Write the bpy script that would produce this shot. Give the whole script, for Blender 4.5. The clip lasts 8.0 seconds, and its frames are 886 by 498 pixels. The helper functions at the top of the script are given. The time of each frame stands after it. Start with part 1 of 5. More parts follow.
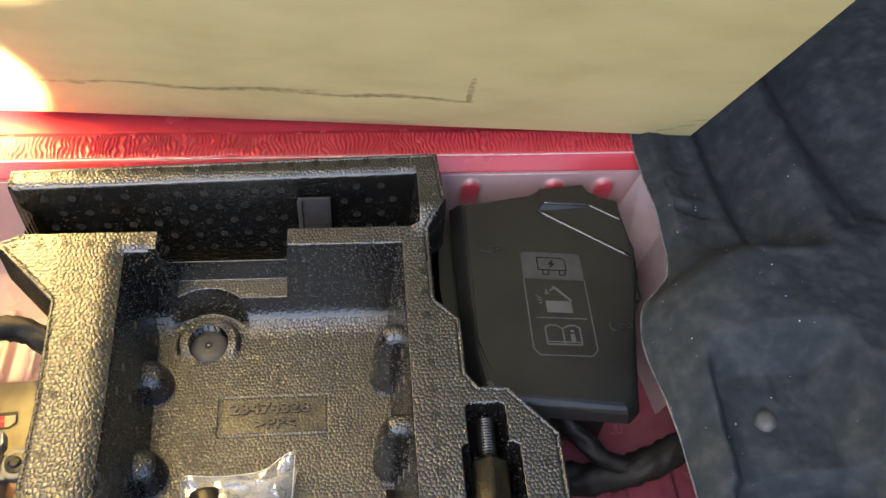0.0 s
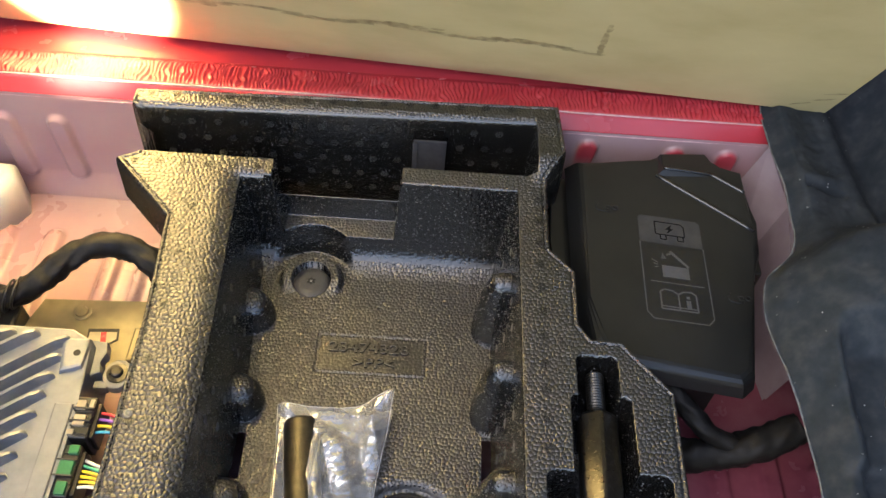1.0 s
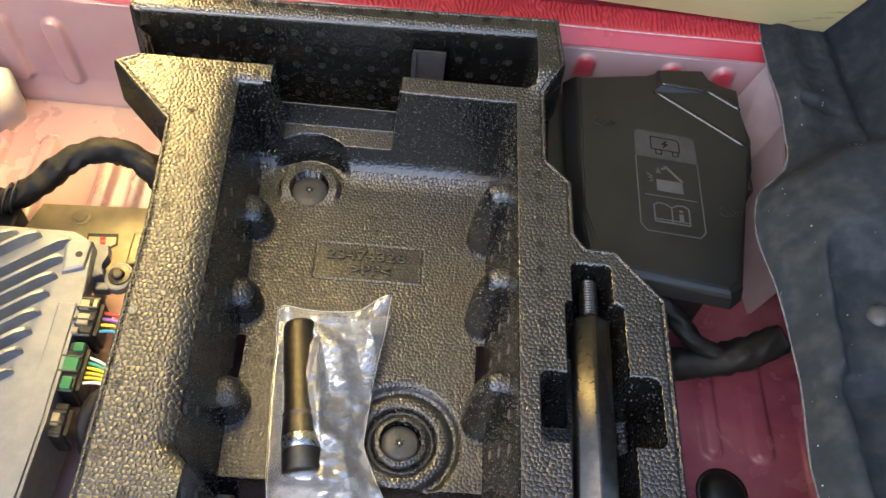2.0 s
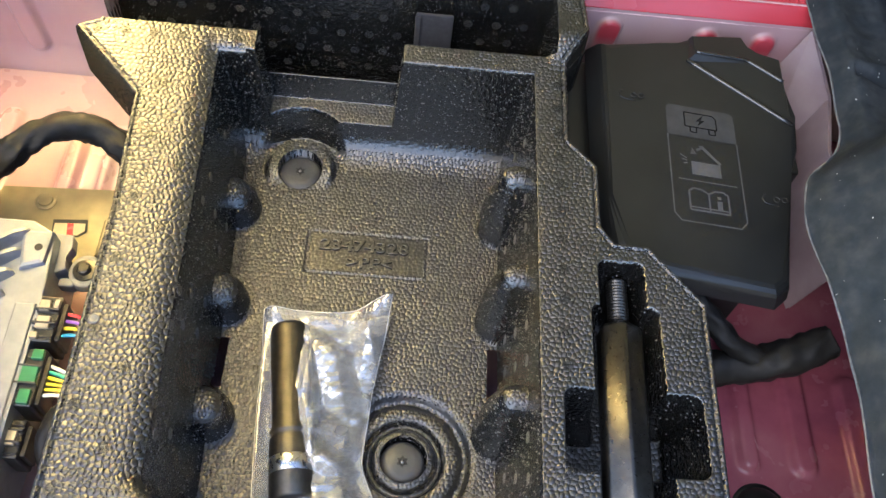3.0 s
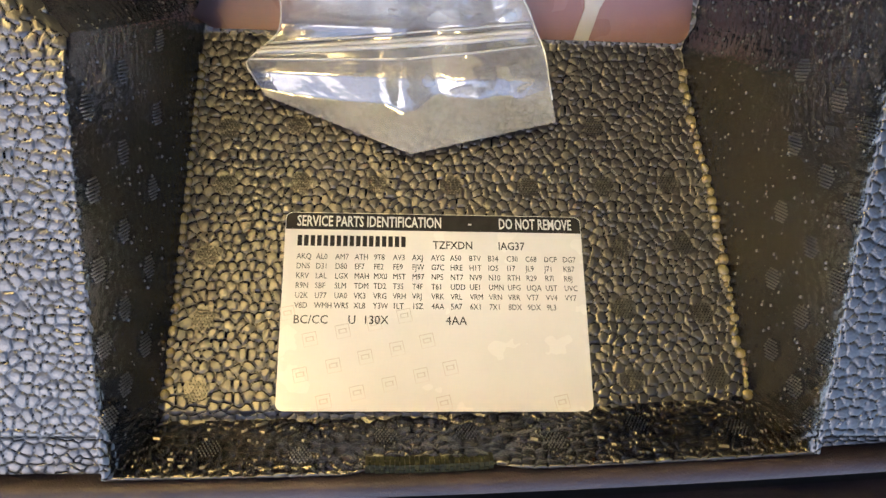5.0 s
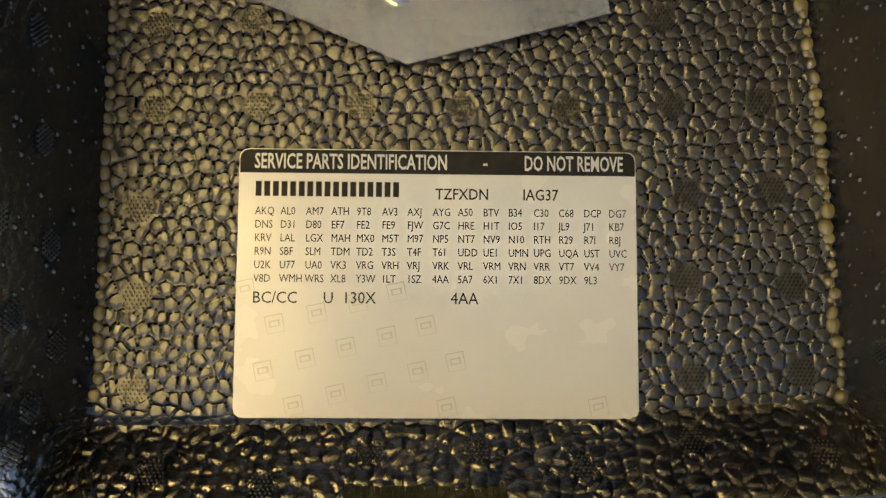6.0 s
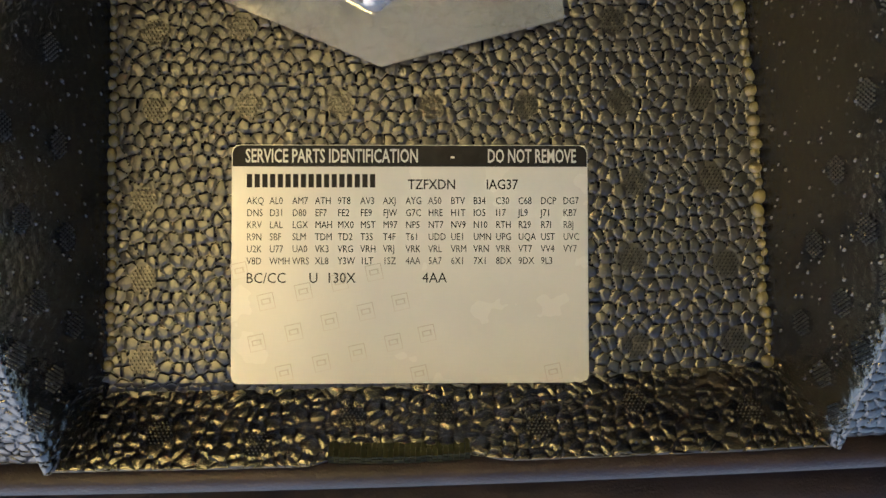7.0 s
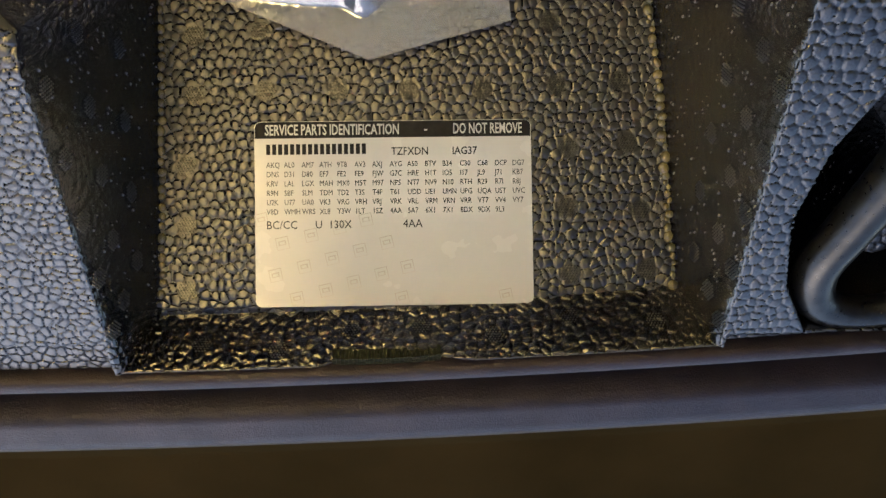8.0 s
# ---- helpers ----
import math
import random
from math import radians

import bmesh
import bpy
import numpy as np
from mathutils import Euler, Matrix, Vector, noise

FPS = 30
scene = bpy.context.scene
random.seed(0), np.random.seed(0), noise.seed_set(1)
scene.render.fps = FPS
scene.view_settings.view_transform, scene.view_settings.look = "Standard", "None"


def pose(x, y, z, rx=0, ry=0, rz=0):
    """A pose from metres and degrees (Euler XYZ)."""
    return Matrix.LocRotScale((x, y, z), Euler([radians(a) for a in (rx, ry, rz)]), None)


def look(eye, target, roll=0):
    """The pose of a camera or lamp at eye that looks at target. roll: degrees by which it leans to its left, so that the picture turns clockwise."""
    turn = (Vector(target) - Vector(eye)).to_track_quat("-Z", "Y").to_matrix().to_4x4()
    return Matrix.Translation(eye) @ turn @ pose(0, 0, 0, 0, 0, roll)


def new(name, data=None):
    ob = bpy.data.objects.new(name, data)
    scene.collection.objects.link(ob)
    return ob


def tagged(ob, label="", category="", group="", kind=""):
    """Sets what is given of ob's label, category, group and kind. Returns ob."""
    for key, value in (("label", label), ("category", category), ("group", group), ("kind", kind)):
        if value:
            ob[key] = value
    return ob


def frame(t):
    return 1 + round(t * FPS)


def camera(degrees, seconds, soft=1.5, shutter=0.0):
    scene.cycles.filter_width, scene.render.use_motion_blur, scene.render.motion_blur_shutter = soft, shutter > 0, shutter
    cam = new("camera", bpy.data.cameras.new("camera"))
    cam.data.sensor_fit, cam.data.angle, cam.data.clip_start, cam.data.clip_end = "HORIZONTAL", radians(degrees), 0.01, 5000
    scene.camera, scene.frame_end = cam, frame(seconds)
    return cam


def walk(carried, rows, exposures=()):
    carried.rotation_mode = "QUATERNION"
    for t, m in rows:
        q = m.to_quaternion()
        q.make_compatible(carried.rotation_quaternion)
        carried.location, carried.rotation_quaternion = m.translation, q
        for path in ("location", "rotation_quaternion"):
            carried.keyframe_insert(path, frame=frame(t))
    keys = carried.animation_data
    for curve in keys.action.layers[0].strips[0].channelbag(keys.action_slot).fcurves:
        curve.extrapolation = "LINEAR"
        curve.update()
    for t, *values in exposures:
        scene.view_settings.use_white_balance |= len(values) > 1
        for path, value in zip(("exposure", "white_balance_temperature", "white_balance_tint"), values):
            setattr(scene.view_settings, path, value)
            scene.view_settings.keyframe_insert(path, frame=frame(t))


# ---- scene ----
cam = camera(55.0, 8.0)
PATH = [
    (0, (0.074, -0.069, 0.684), (0.274, 1.163, -0.878), 5.8),
    (0.2, (0.055, -0.08, 0.667), (0.232, 1.152, -0.899), 7.4),
    (0.5, (0.05, -0.094, 0.647), (0.113, 1.156, -0.913), 5.2),
    (1, (0.036, -0.095, 0.636), (0.084, 1.154, -0.925), 5.5),
    (1.5, (0.024, -0.122, 0.635), (0.095, 1.051, -0.983), 7.2),
    (2.8, (0.034, -0.069, 0.618), (0.135, 1.01, -1.063), 9.2),
    (3, (0.023, -0.052, 0.58), (0.126, 0.988, -1.126), 9.4),
    (3.5, (0.005, -0.007, 0.52), (0.147, 0.585, -1.385), 16.8),
    (4, (-0.011, 0.035, 0.45), (0.162, 0.209, -1.535), 47.7),
    (4.5, (-0.021, 0.057, 0.392), (0.164, -0.206, -1.582), 147.1),
    (5.8, (-0.007, 0.103, 0.256), (0.046, -0.926, -1.459), 178.0),
    (6, (-0.004, 0.1, 0.248), (0.045, -1.011, -1.414), 178.4),
    (6.5, (-0.003, 0.112, 0.254), (0.049, -1.091, -1.343), 178.2),
    (7, (0.003, 0.123, 0.264), (0.054, -1.087, -1.328), 178.0),
    (7.5, (0.002, 0.129, 0.268), (0.053, -1.079, -1.326), 177.7),
    (8, (0.009, 0.152, 0.329), (0.064, -1.065, -1.258), 177.1),
]
walk(cam, [(t, look(eye, target, roll)) for t, eye, target, roll in PATH], [(0.0, 1.78, 6900, 12), (0.5, 1.76, 6850, 12), (1.0, 1.52, 6800, 12), (1.7, 1.66, 6750, 12), (3.2, 1.95, 6250, 10), (4.2, 1.85, 6350, 13), (4.7, 1.95, 6500, 17), (5.8, 1.19, 6650, 8), (7.0, 1.02, 6400, 9), (8.0, 1.05, 6350, 13)])

# ---- world and light ----
world = bpy.data.worlds.new("sky")
scene.world = world
world.use_nodes = True
wn = world.node_tree.nodes
sky = wn.new("ShaderNodeTexSky")
sky.sky_type, sky.sun_disc = "NISHITA", False
sky.dust_density = 0.8
sky.sun_elevation, sky.sun_rotation = radians(48), radians(215)
world.node_tree.links.new(sky.outputs["Color"], wn["Background"].inputs["Color"])
wn["Background"].inputs["Strength"].default_value = 0.15


def lamp(name, kind, m, energy, colour):
    ob = new(name, bpy.data.lights.new(name, kind))
    ob.matrix_world = m
    ob.data.energy, ob.data.color = energy, colour
    return ob


sun = lamp("sun", "SUN", look((-0.8, -1.3, 2.0), (0, 0, 0)), 0.28, (1.0, 0.95, 0.90))
sun.data.angle = radians(40)
# slanting spots stand in for low sun; the second hits the panel's unseen top
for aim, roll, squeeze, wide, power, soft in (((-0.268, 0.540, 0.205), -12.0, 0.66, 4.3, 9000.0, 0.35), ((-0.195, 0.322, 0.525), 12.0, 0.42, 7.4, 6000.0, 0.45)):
    beam = lamp("sunbeam_spot", "SPOT", look((-0.50, -2.40, 0.75), aim, roll) @ Matrix.Diagonal((squeeze, 1, 1, 1)), power, (1.0, 0.83, 0.52))
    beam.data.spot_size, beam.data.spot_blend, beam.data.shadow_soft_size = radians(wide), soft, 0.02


# ---- materials ----
def shader(name, colour, rough=0.5, metal=0.0, spec=0.5):
    m = bpy.data.materials.new(name)
    m.use_nodes = True
    b = m.node_tree.nodes["Principled BSDF"]
    b.inputs["Base Color"].default_value = (*colour, 1)
    b.inputs["Roughness"].default_value = rough
    b.inputs["Metallic"].default_value = metal
    b.inputs["Specular IOR Level"].default_value = spec
    return m, m.node_tree.nodes, m.node_tree.links, b


def coords(n):
    return n.new("ShaderNodeTexCoord").outputs["Object"]


def noise_tex(n, l, scale, detail=4.0, rough=0.55, stretch=None):
    t = n.new("ShaderNodeTexNoise")
    t.inputs["Scale"].default_value, t.inputs["Detail"].default_value, t.inputs["Roughness"].default_value = scale, detail, rough
    co = coords(n)
    if stretch:
        mp = n.new("ShaderNodeMapping")
        mp.inputs["Scale"].default_value = stretch
        l.new(co, mp.inputs["Vector"])
        co = mp.outputs["Vector"]
    l.new(co, t.inputs["Vector"])
    return t


def ramp(n, l, source, stops):
    r = n.new("ShaderNodeValToRGB")
    e = r.color_ramp.elements
    while len(e) < len(stops):
        e.new(0.5)
    for k, (p, c) in zip(e, stops):
        k.position, k.color = p, (*c, 1) if len(c) == 3 else c
    l.new(source, r.inputs["Fac"])
    return r.outputs["Color"]


def bump(n, l, b, height, strength, distance=0.001, before=None):
    k = n.new("ShaderNodeBump")
    k.inputs["Strength"].default_value, k.inputs["Distance"].default_value = strength, distance
    l.new(height, k.inputs["Height"])
    if before:
        l.new(before, k.inputs["Normal"])
    l.new(k.outputs["Normal"], b.inputs["Normal"])
    return k.outputs["Normal"]


def grey(v):
    return (v, v, v)


def mixed(name, stops, scale, rough=(0.4, 0.6), metal=0.0, fine=600.0, fine_strength=0.2, spec=0.5, detail=5.0, stretch=None):
    """A material with a colour that varies over the surface, uneven gloss and a fine grain."""
    m, n, l, b = shader(name, stops[0][1], rough[0], metal, spec)
    t = noise_tex(n, l, scale, detail, stretch=stretch)
    l.new(ramp(n, l, t.outputs["Fac"], stops), b.inputs["Base Color"])
    t2 = noise_tex(n, l, scale * 3.1, 3.0)
    l.new(ramp(n, l, t2.outputs["Fac"], [(0.3, grey(rough[0])), (0.7, grey(rough[1]))]), b.inputs["Roughness"])
    if fine_strength:
        t3 = noise_tex(n, l, fine, 3.0)
        bump(n, l, b, t3.outputs["Fac"], fine_strength, 0.0004)
    return m


def foam_material():
    m, n, l, b = shader("moulded_bead_foam", (0.016, 0.0155, 0.015), 0.36, 0.0, 1.0)
    b.inputs["IOR"].default_value = 1.6
    t = noise_tex(n, l, 45, 4)
    l.new(ramp(n, l, t.outputs["Fac"], [(0.3, (0.0035, 0.0034, 0.0032)), (0.7, (0.0075, 0.0072, 0.0068))]), b.inputs["Base Color"])
    t2 = noise_tex(n, l, 260, 3)
    l.new(ramp(n, l, t2.outputs["Fac"], [(0.3, grey(0.32)), (0.7, grey(0.46))]), b.inputs["Roughness"])
    v = n.new("ShaderNodeTexVoronoi")
    v.feature = "DISTANCE_TO_EDGE"
    v.inputs["Scale"].default_value = 300
    l.new(coords(n), v.inputs["Vector"])
    k1 = bump(n, l, b, ramp(n, l, v.outputs["Distance"], [(0.0, grey(0)), (0.12, grey(1))]), 0.08, 0.0006)
    t3 = noise_tex(n, l, 1500, 3)
    k2 = bump(n, l, b, t3.outputs["Fac"], 0.35, 0.0003, k1)
    # bead relief of the steep mould faces
    v2 = n.new("ShaderNodeTexVoronoi")
    v2.feature = "SMOOTH_F1"
    v2.inputs["Scale"].default_value, v2.inputs["Smoothness"].default_value = 330, 0.12
    l.new(coords(n), v2.inputs["Vector"])
    place, geo = n.new("ShaderNodeSeparateXYZ"), n.new("ShaderNodeSeparateXYZ")
    l.new(coords(n), place.inputs[0])
    l.new(n.new("ShaderNodeNewGeometry").outputs["Normal"], geo.inputs[0])
    steep, front, both = n.new("ShaderNodeMapRange"), n.new("ShaderNodeMapRange"), n.new("ShaderNodeMath")
    for k, src, lo, hi in ((steep, geo, 0.75, 0.45), (front, place, -0.050, -0.044)):
        k.inputs["From Min"].default_value, k.inputs["From Max"].default_value = lo, hi
    l.new(geo.outputs["Z"], steep.inputs["Value"])
    l.new(place.outputs["Y"], front.inputs["Value"])
    both.operation = "MULTIPLY"
    l.new(steep.outputs[0], both.inputs[0])
    l.new(front.outputs[0], both.inputs[1])
    h = n.new("ShaderNodeMath")
    h.operation = "MULTIPLY"
    l.new(both.outputs[0], h.inputs[0])
    l.new(v2.outputs["Distance"], h.inputs[1])
    # fine pimples that glint on those faces
    v3 = n.new("ShaderNodeTexVoronoi")
    v3.inputs["Scale"].default_value = 300
    l.new(coords(n), v3.inputs["Vector"])
    dots = n.new("ShaderNodeMath")
    dots.operation = "MULTIPLY"
    l.new(both.outputs[0], dots.inputs[0])
    l.new(ramp(n, l, v3.outputs["Distance"], [(0.05, grey(1)), (0.16, grey(0))]), dots.inputs[1])
    k4 = bump(n, l, b, dots.outputs[0], 0.8, 0.0011, k2)
    # drag marks down the drafted walls
    drag = noise_tex(n, l, 420, 3, 0.6, (1.0, 1.0, 0.16))
    streak = n.new("ShaderNodeMath")
    streak.operation = "MULTIPLY"
    l.new(both.outputs[0], streak.inputs[0])
    l.new(drag.outputs["Fac"], streak.inputs[1])
    k4 = bump(n, l, b, streak.outputs[0], 0.35, 0.0009, k4)
    k3 = bump(n, l, b, h.outputs[0], 0.45, 0.0009, k4)
    # drafted walls are burnished by the mould
    gloss = n.new("ShaderNodeMix")
    gloss.data_type = "FLOAT"
    l.new(steep.outputs[0], gloss.inputs[0])
    l.new(b.inputs["Roughness"].links[0].from_socket, gloss.inputs[2])
    gloss.inputs[3].default_value = 0.19
    l.new(gloss.outputs[0], b.inputs["Roughness"])
    b.inputs["Normal"].links[0].from_node.invert = True
    return m


FOAM = foam_material()
VENT = mixed("worn_grey_vent", [(0.3, grey(0.010)), (0.7, grey(0.016))], 300, (0.35, 0.5), fine_strength=0.0, spec=1.0)
# pale gold copy of the foam: the glint is put into the base colour
GLINT_BEAD = mixed("gold_glint_bead", [(0.3, (0.05, 0.042, 0.016)), (0.7, (0.22, 0.175, 0.065))], 420, (0.10, 0.24), fine=1500, fine_strength=0.25, spec=1.0)
RED = mixed("red_car_paint", [(0.25, (0.41, 0.033, 0.047)), (0.75, (0.505, 0.050, 0.067))], 9, (0.16, 0.3), fine=350, fine_strength=0.1)
# darker magenta for the right floor: its shade is put into the colour
SHADED_MAGENTA = mixed("shaded_magenta_primer", [(0.25, (0.19, 0.040, 0.075)), (0.5, (0.31, 0.085, 0.12)), (0.75, (0.40, 0.15, 0.18))], 16, (0.14, 0.30), fine=400, fine_strength=0.12)
PINK = mixed("thin_pink_overspray", [(0.2, (0.34, 0.15, 0.17)), (0.5, (0.38, 0.24, 0.25)), (0.8, (0.42, 0.32, 0.32))], 7, (0.22, 0.4), fine=400, fine_strength=0.12)
# pale pink for the ledge lines: worn paint with the highlight coloured in
PALE_PINK = mixed("pale_worn_highlight", [(0.3, (0.55, 0.30, 0.32)), (0.7, (0.66, 0.48, 0.48))], 90, (0.2, 0.35), fine_strength=0.0)
PALE_MAUVE = mixed("pale_mauve_primer", [(0.3, (0.30, 0.22, 0.24)), (0.7, (0.38, 0.30, 0.32))], 30, (0.3, 0.45), fine=500, fine_strength=0.2)

def oversprayed_wall():
    """Thin pink primer, with red colour coat caught on the heads of the stamped beads."""
    m, n, l, b = shader("red_dusted_primer", (0.4, 0.3, 0.3), 0.3)
    t = noise_tex(n, l, 7, 5)
    base = ramp(n, l, t.outputs["Fac"], [(0.2, (0.34, 0.15, 0.17)), (0.5, (0.38, 0.24, 0.25)), (0.8, (0.42, 0.32, 0.32))])
    place = n.new("ShaderNodeSeparateXYZ")
    l.new(coords(n), place.inputs[0])
    maps = []
    for axis, lo, hi in (("Z", 0.050, 0.070), ("Y", 0.4865, 0.4830), ("X", 0.10, 0.12)):
        k = n.new("ShaderNodeMapRange")
        k.inputs["From Min"].default_value, k.inputs["From Max"].default_value = lo, hi
        l.new(place.outputs[axis], k.inputs["Value"])
        maps.append(k.outputs[0])
    both = maps[0]
    for q in maps[1:]:
        k = n.new("ShaderNodeMath")
        k.operation = "MULTIPLY"
        l.new(both, k.inputs[0])
        l.new(q, k.inputs[1])
        both = k.outputs[0]
    mix = n.new("ShaderNodeMix")
    mix.data_type = "RGBA"
    l.new(both, mix.inputs[0])
    l.new(base, mix.inputs[6])
    mix.inputs[7].default_value = (0.42, 0.05, 0.07, 1)
    l.new(mix.outputs[2], b.inputs["Base Color"])
    t3 = noise_tex(n, l, 400, 3)
    bump(n, l, b, t3.outputs["Fac"], 0.12, 0.0004)
    return m


DUSTED = oversprayed_wall()
DARK_RED = mixed("bare_sealer_strips", [(0.3, (0.16, 0.02, 0.04)), (0.7, (0.26, 0.04, 0.06))], 30, (0.15, 0.3))
BLACK_PLASTIC = mixed("black_satin_plastic", [(0.3, (0.0105, 0.0112, 0.0112)), (0.7, (0.017, 0.0176, 0.0172))], 20, (0.30, 0.42), fine=1500, fine_strength=0.12, spec=0.55)
GREY_PRINT = mixed("grey_print", [(0.3, grey(0.065)), (0.7, grey(0.09))], 60, (0.5, 0.6), fine_strength=0.0)
GLOSS_BLACK = mixed("polished_black_edge", [(0.3, grey(0.02)), (0.7, grey(0.03))], 30, (0.18, 0.26), fine_strength=0.0, spec=1.0)
PALE_GREY = mixed("pale_grey_print", [(0.3, grey(0.040)), (0.7, grey(0.052))], 60, (0.45, 0.6), fine_strength=0.0)
LINER = mixed("grey_needle_felt", [(0.25, (0.017, 0.022, 0.027)), (0.5, (0.027, 0.033, 0.039)), (0.75, (0.050, 0.055, 0.060))], 60, (0.85, 0.95), fine=1400, fine_strength=0.9, spec=0.2, detail=9)
FELT_EDGE = mixed("frayed_felt_edge", [(0.3, grey(0.10)), (0.7, grey(0.22))], 180, (0.9, 0.95), fine=1500, fine_strength=0.8, spec=0.2)
BOARD = mixed("tan_fibreboard", [(0.25, (0.46, 0.38, 0.185)), (0.5, (0.55, 0.46, 0.235)), (0.75, (0.61, 0.515, 0.275))], 9, (0.55, 0.7), fine=700, fine_strength=0.25, detail=7.0, stretch=(1.0, 1.0, 1.6))
STAIN = mixed("brown_water_stain", [(0.35, (0.30, 0.235, 0.115)), (0.65, (0.50, 0.41, 0.215))], 110, (0.6, 0.7), fine_strength=0.0)
ALUMINIUM = mixed("cast_aluminium", [(0.25, (0.19, 0.205, 0.235)), (0.75, (0.26, 0.275, 0.305))], 60, (0.42, 0.58), 0.6, fine=1800, fine_strength=0.25)
STEEL = mixed("dark_phosphated_steel", [(0.3, (0.052, 0.049, 0.044)), (0.7, (0.082, 0.077, 0.069))], 160, (0.26, 0.36), 0.9, fine=1500, fine_strength=0.06)
SOCKET_STEEL = mixed("worn_plated_socket_steel", [(0.3, (0.075, 0.071, 0.062)), (0.7, (0.115, 0.108, 0.094))], 120, (0.42, 0.52), 1.0, fine=1200, fine_strength=0.05)
BRIGHT_STEEL = mixed("plated_steel", [(0.3, grey(0.45)), (0.7, grey(0.6))], 90, (0.22, 0.35), 1.0, fine=900, fine_strength=0.1)
OLIVE = mixed("olive_chromated_bracket", [(0.3, (0.13, 0.115, 0.075)), (0.7, (0.20, 0.175, 0.11))], 40, (0.32, 0.48), 0.4, fine=900, fine_strength=0.15)
TAPE = mixed("black_cloth_tape", [(0.3, (0.005, 0.005, 0.0055)), (0.7, (0.012, 0.0118, 0.0115))], 70, (0.5, 0.65), fine=900, fine_strength=0.6, spec=0.3)
GREY_NUT = mixed("grey_nylon_nut", [(0.3, grey(0.045)), (0.7, grey(0.065))], 50, (0.38, 0.5), fine=900, fine_strength=0.1)
# black for the shade inside holes, the bracket slot and the sill channel
SHADE_BLACK = mixed("recess_shade_black", [(0.3, grey(0.008)), (0.7, grey(0.012))], 60, (0.6, 0.7), fine_strength=0.0)
STRAP = mixed("grey_woven_tab", [(0.3, (0.026, 0.024, 0.026)), (0.7, (0.042, 0.039, 0.041))], 120, (0.8, 0.9), fine=1400, fine_strength=0.6)
DARK_LUG = mixed("dull_grey_zinc", [(0.3, grey(0.13)), (0.7, grey(0.20))], 70, (0.45, 0.6), 0.3, fine=900, fine_strength=0.2)
PAPER = mixed("white_paper_sticker", [(0.25, (0.46, 0.475, 0.48)), (0.75, (0.53, 0.55, 0.555))], 18, (0.16, 0.30), fine=60, fine_strength=0.25)
INK = mixed("black_label_ink", [(0.3, grey(0.008)), (0.7, grey(0.016))], 200, (0.45, 0.6), fine_strength=0.0, spec=0.15)
WATERMARK = mixed("faint_watermark_ink", [(0.36, (0.30, 0.29, 0.26)), (0.64, (0.45, 0.455, 0.45))], 60, (0.35, 0.45), fine_strength=0.0)
WHITE = mixed("white_plastic", [(0.3, grey(0.58)), (0.7, grey(0.66))], 20, (0.35, 0.5), fine=700, fine_strength=0.1)
MILKY = mixed("milky_polythene", [(0.3, grey(0.34)), (0.7, grey(0.46))], 60, (0.25, 0.35), fine_strength=0.0)
GREEN = mixed("green_connector_plastic", [(0.3, (0.012, 0.13, 0.05)), (0.7, (0.03, 0.20, 0.08))], 90, (0.3, 0.4), fine_strength=0.0)
BEIGE = mixed("beige_connector_plastic", [(0.3, (0.30, 0.26, 0.18)), (0.7, (0.38, 0.33, 0.24))], 90, (0.35, 0.45), fine_strength=0.0)
WIRE = {c: mixed(c + "_wire_sheath", [(0.3, a), (0.7, tuple(v * 1.25 for v in a))], 120, (0.35, 0.45), fine_strength=0.0) for c, a in
        {"red": (0.5, 0.03, 0.04), "yellow": (0.62, 0.46, 0.03), "blue": (0.03, 0.25, 0.42), "white": (0.6, 0.58, 0.52), "violet": (0.25, 0.10, 0.4), "green": (0.04, 0.3, 0.2)}.items()}
SILL = mixed("black_sill_plastic", [(0.3, (0.022, 0.018, 0.023)), (0.7, (0.038, 0.030, 0.037))], 60, (0.34, 0.46), fine=1300, fine_strength=0.7, spec=0.25)
BUMPER = mixed("matt_black_bumper_top", [(0.3, (0.020, 0.0128, 0.0045)), (0.7, (0.032, 0.020, 0.0070))], 14, (0.8, 0.9), fine=900, fine_strength=0.3, spec=0.0)
WEAVE = mixed("dark_olive_weave", [(0.3, (0.008, 0.010, 0.005)), (0.7, (0.026, 0.030, 0.016))], 500, (0.7, 0.85), fine=1500, fine_strength=0.4, spec=0.2)
SIDE = mixed("dark_unseen_closure", [(0.3, (0.03, 0.03, 0.032)), (0.7, (0.05, 0.05, 0.052))], 40, (0.9, 0.95), fine=900, fine_strength=0.5, spec=0.2)


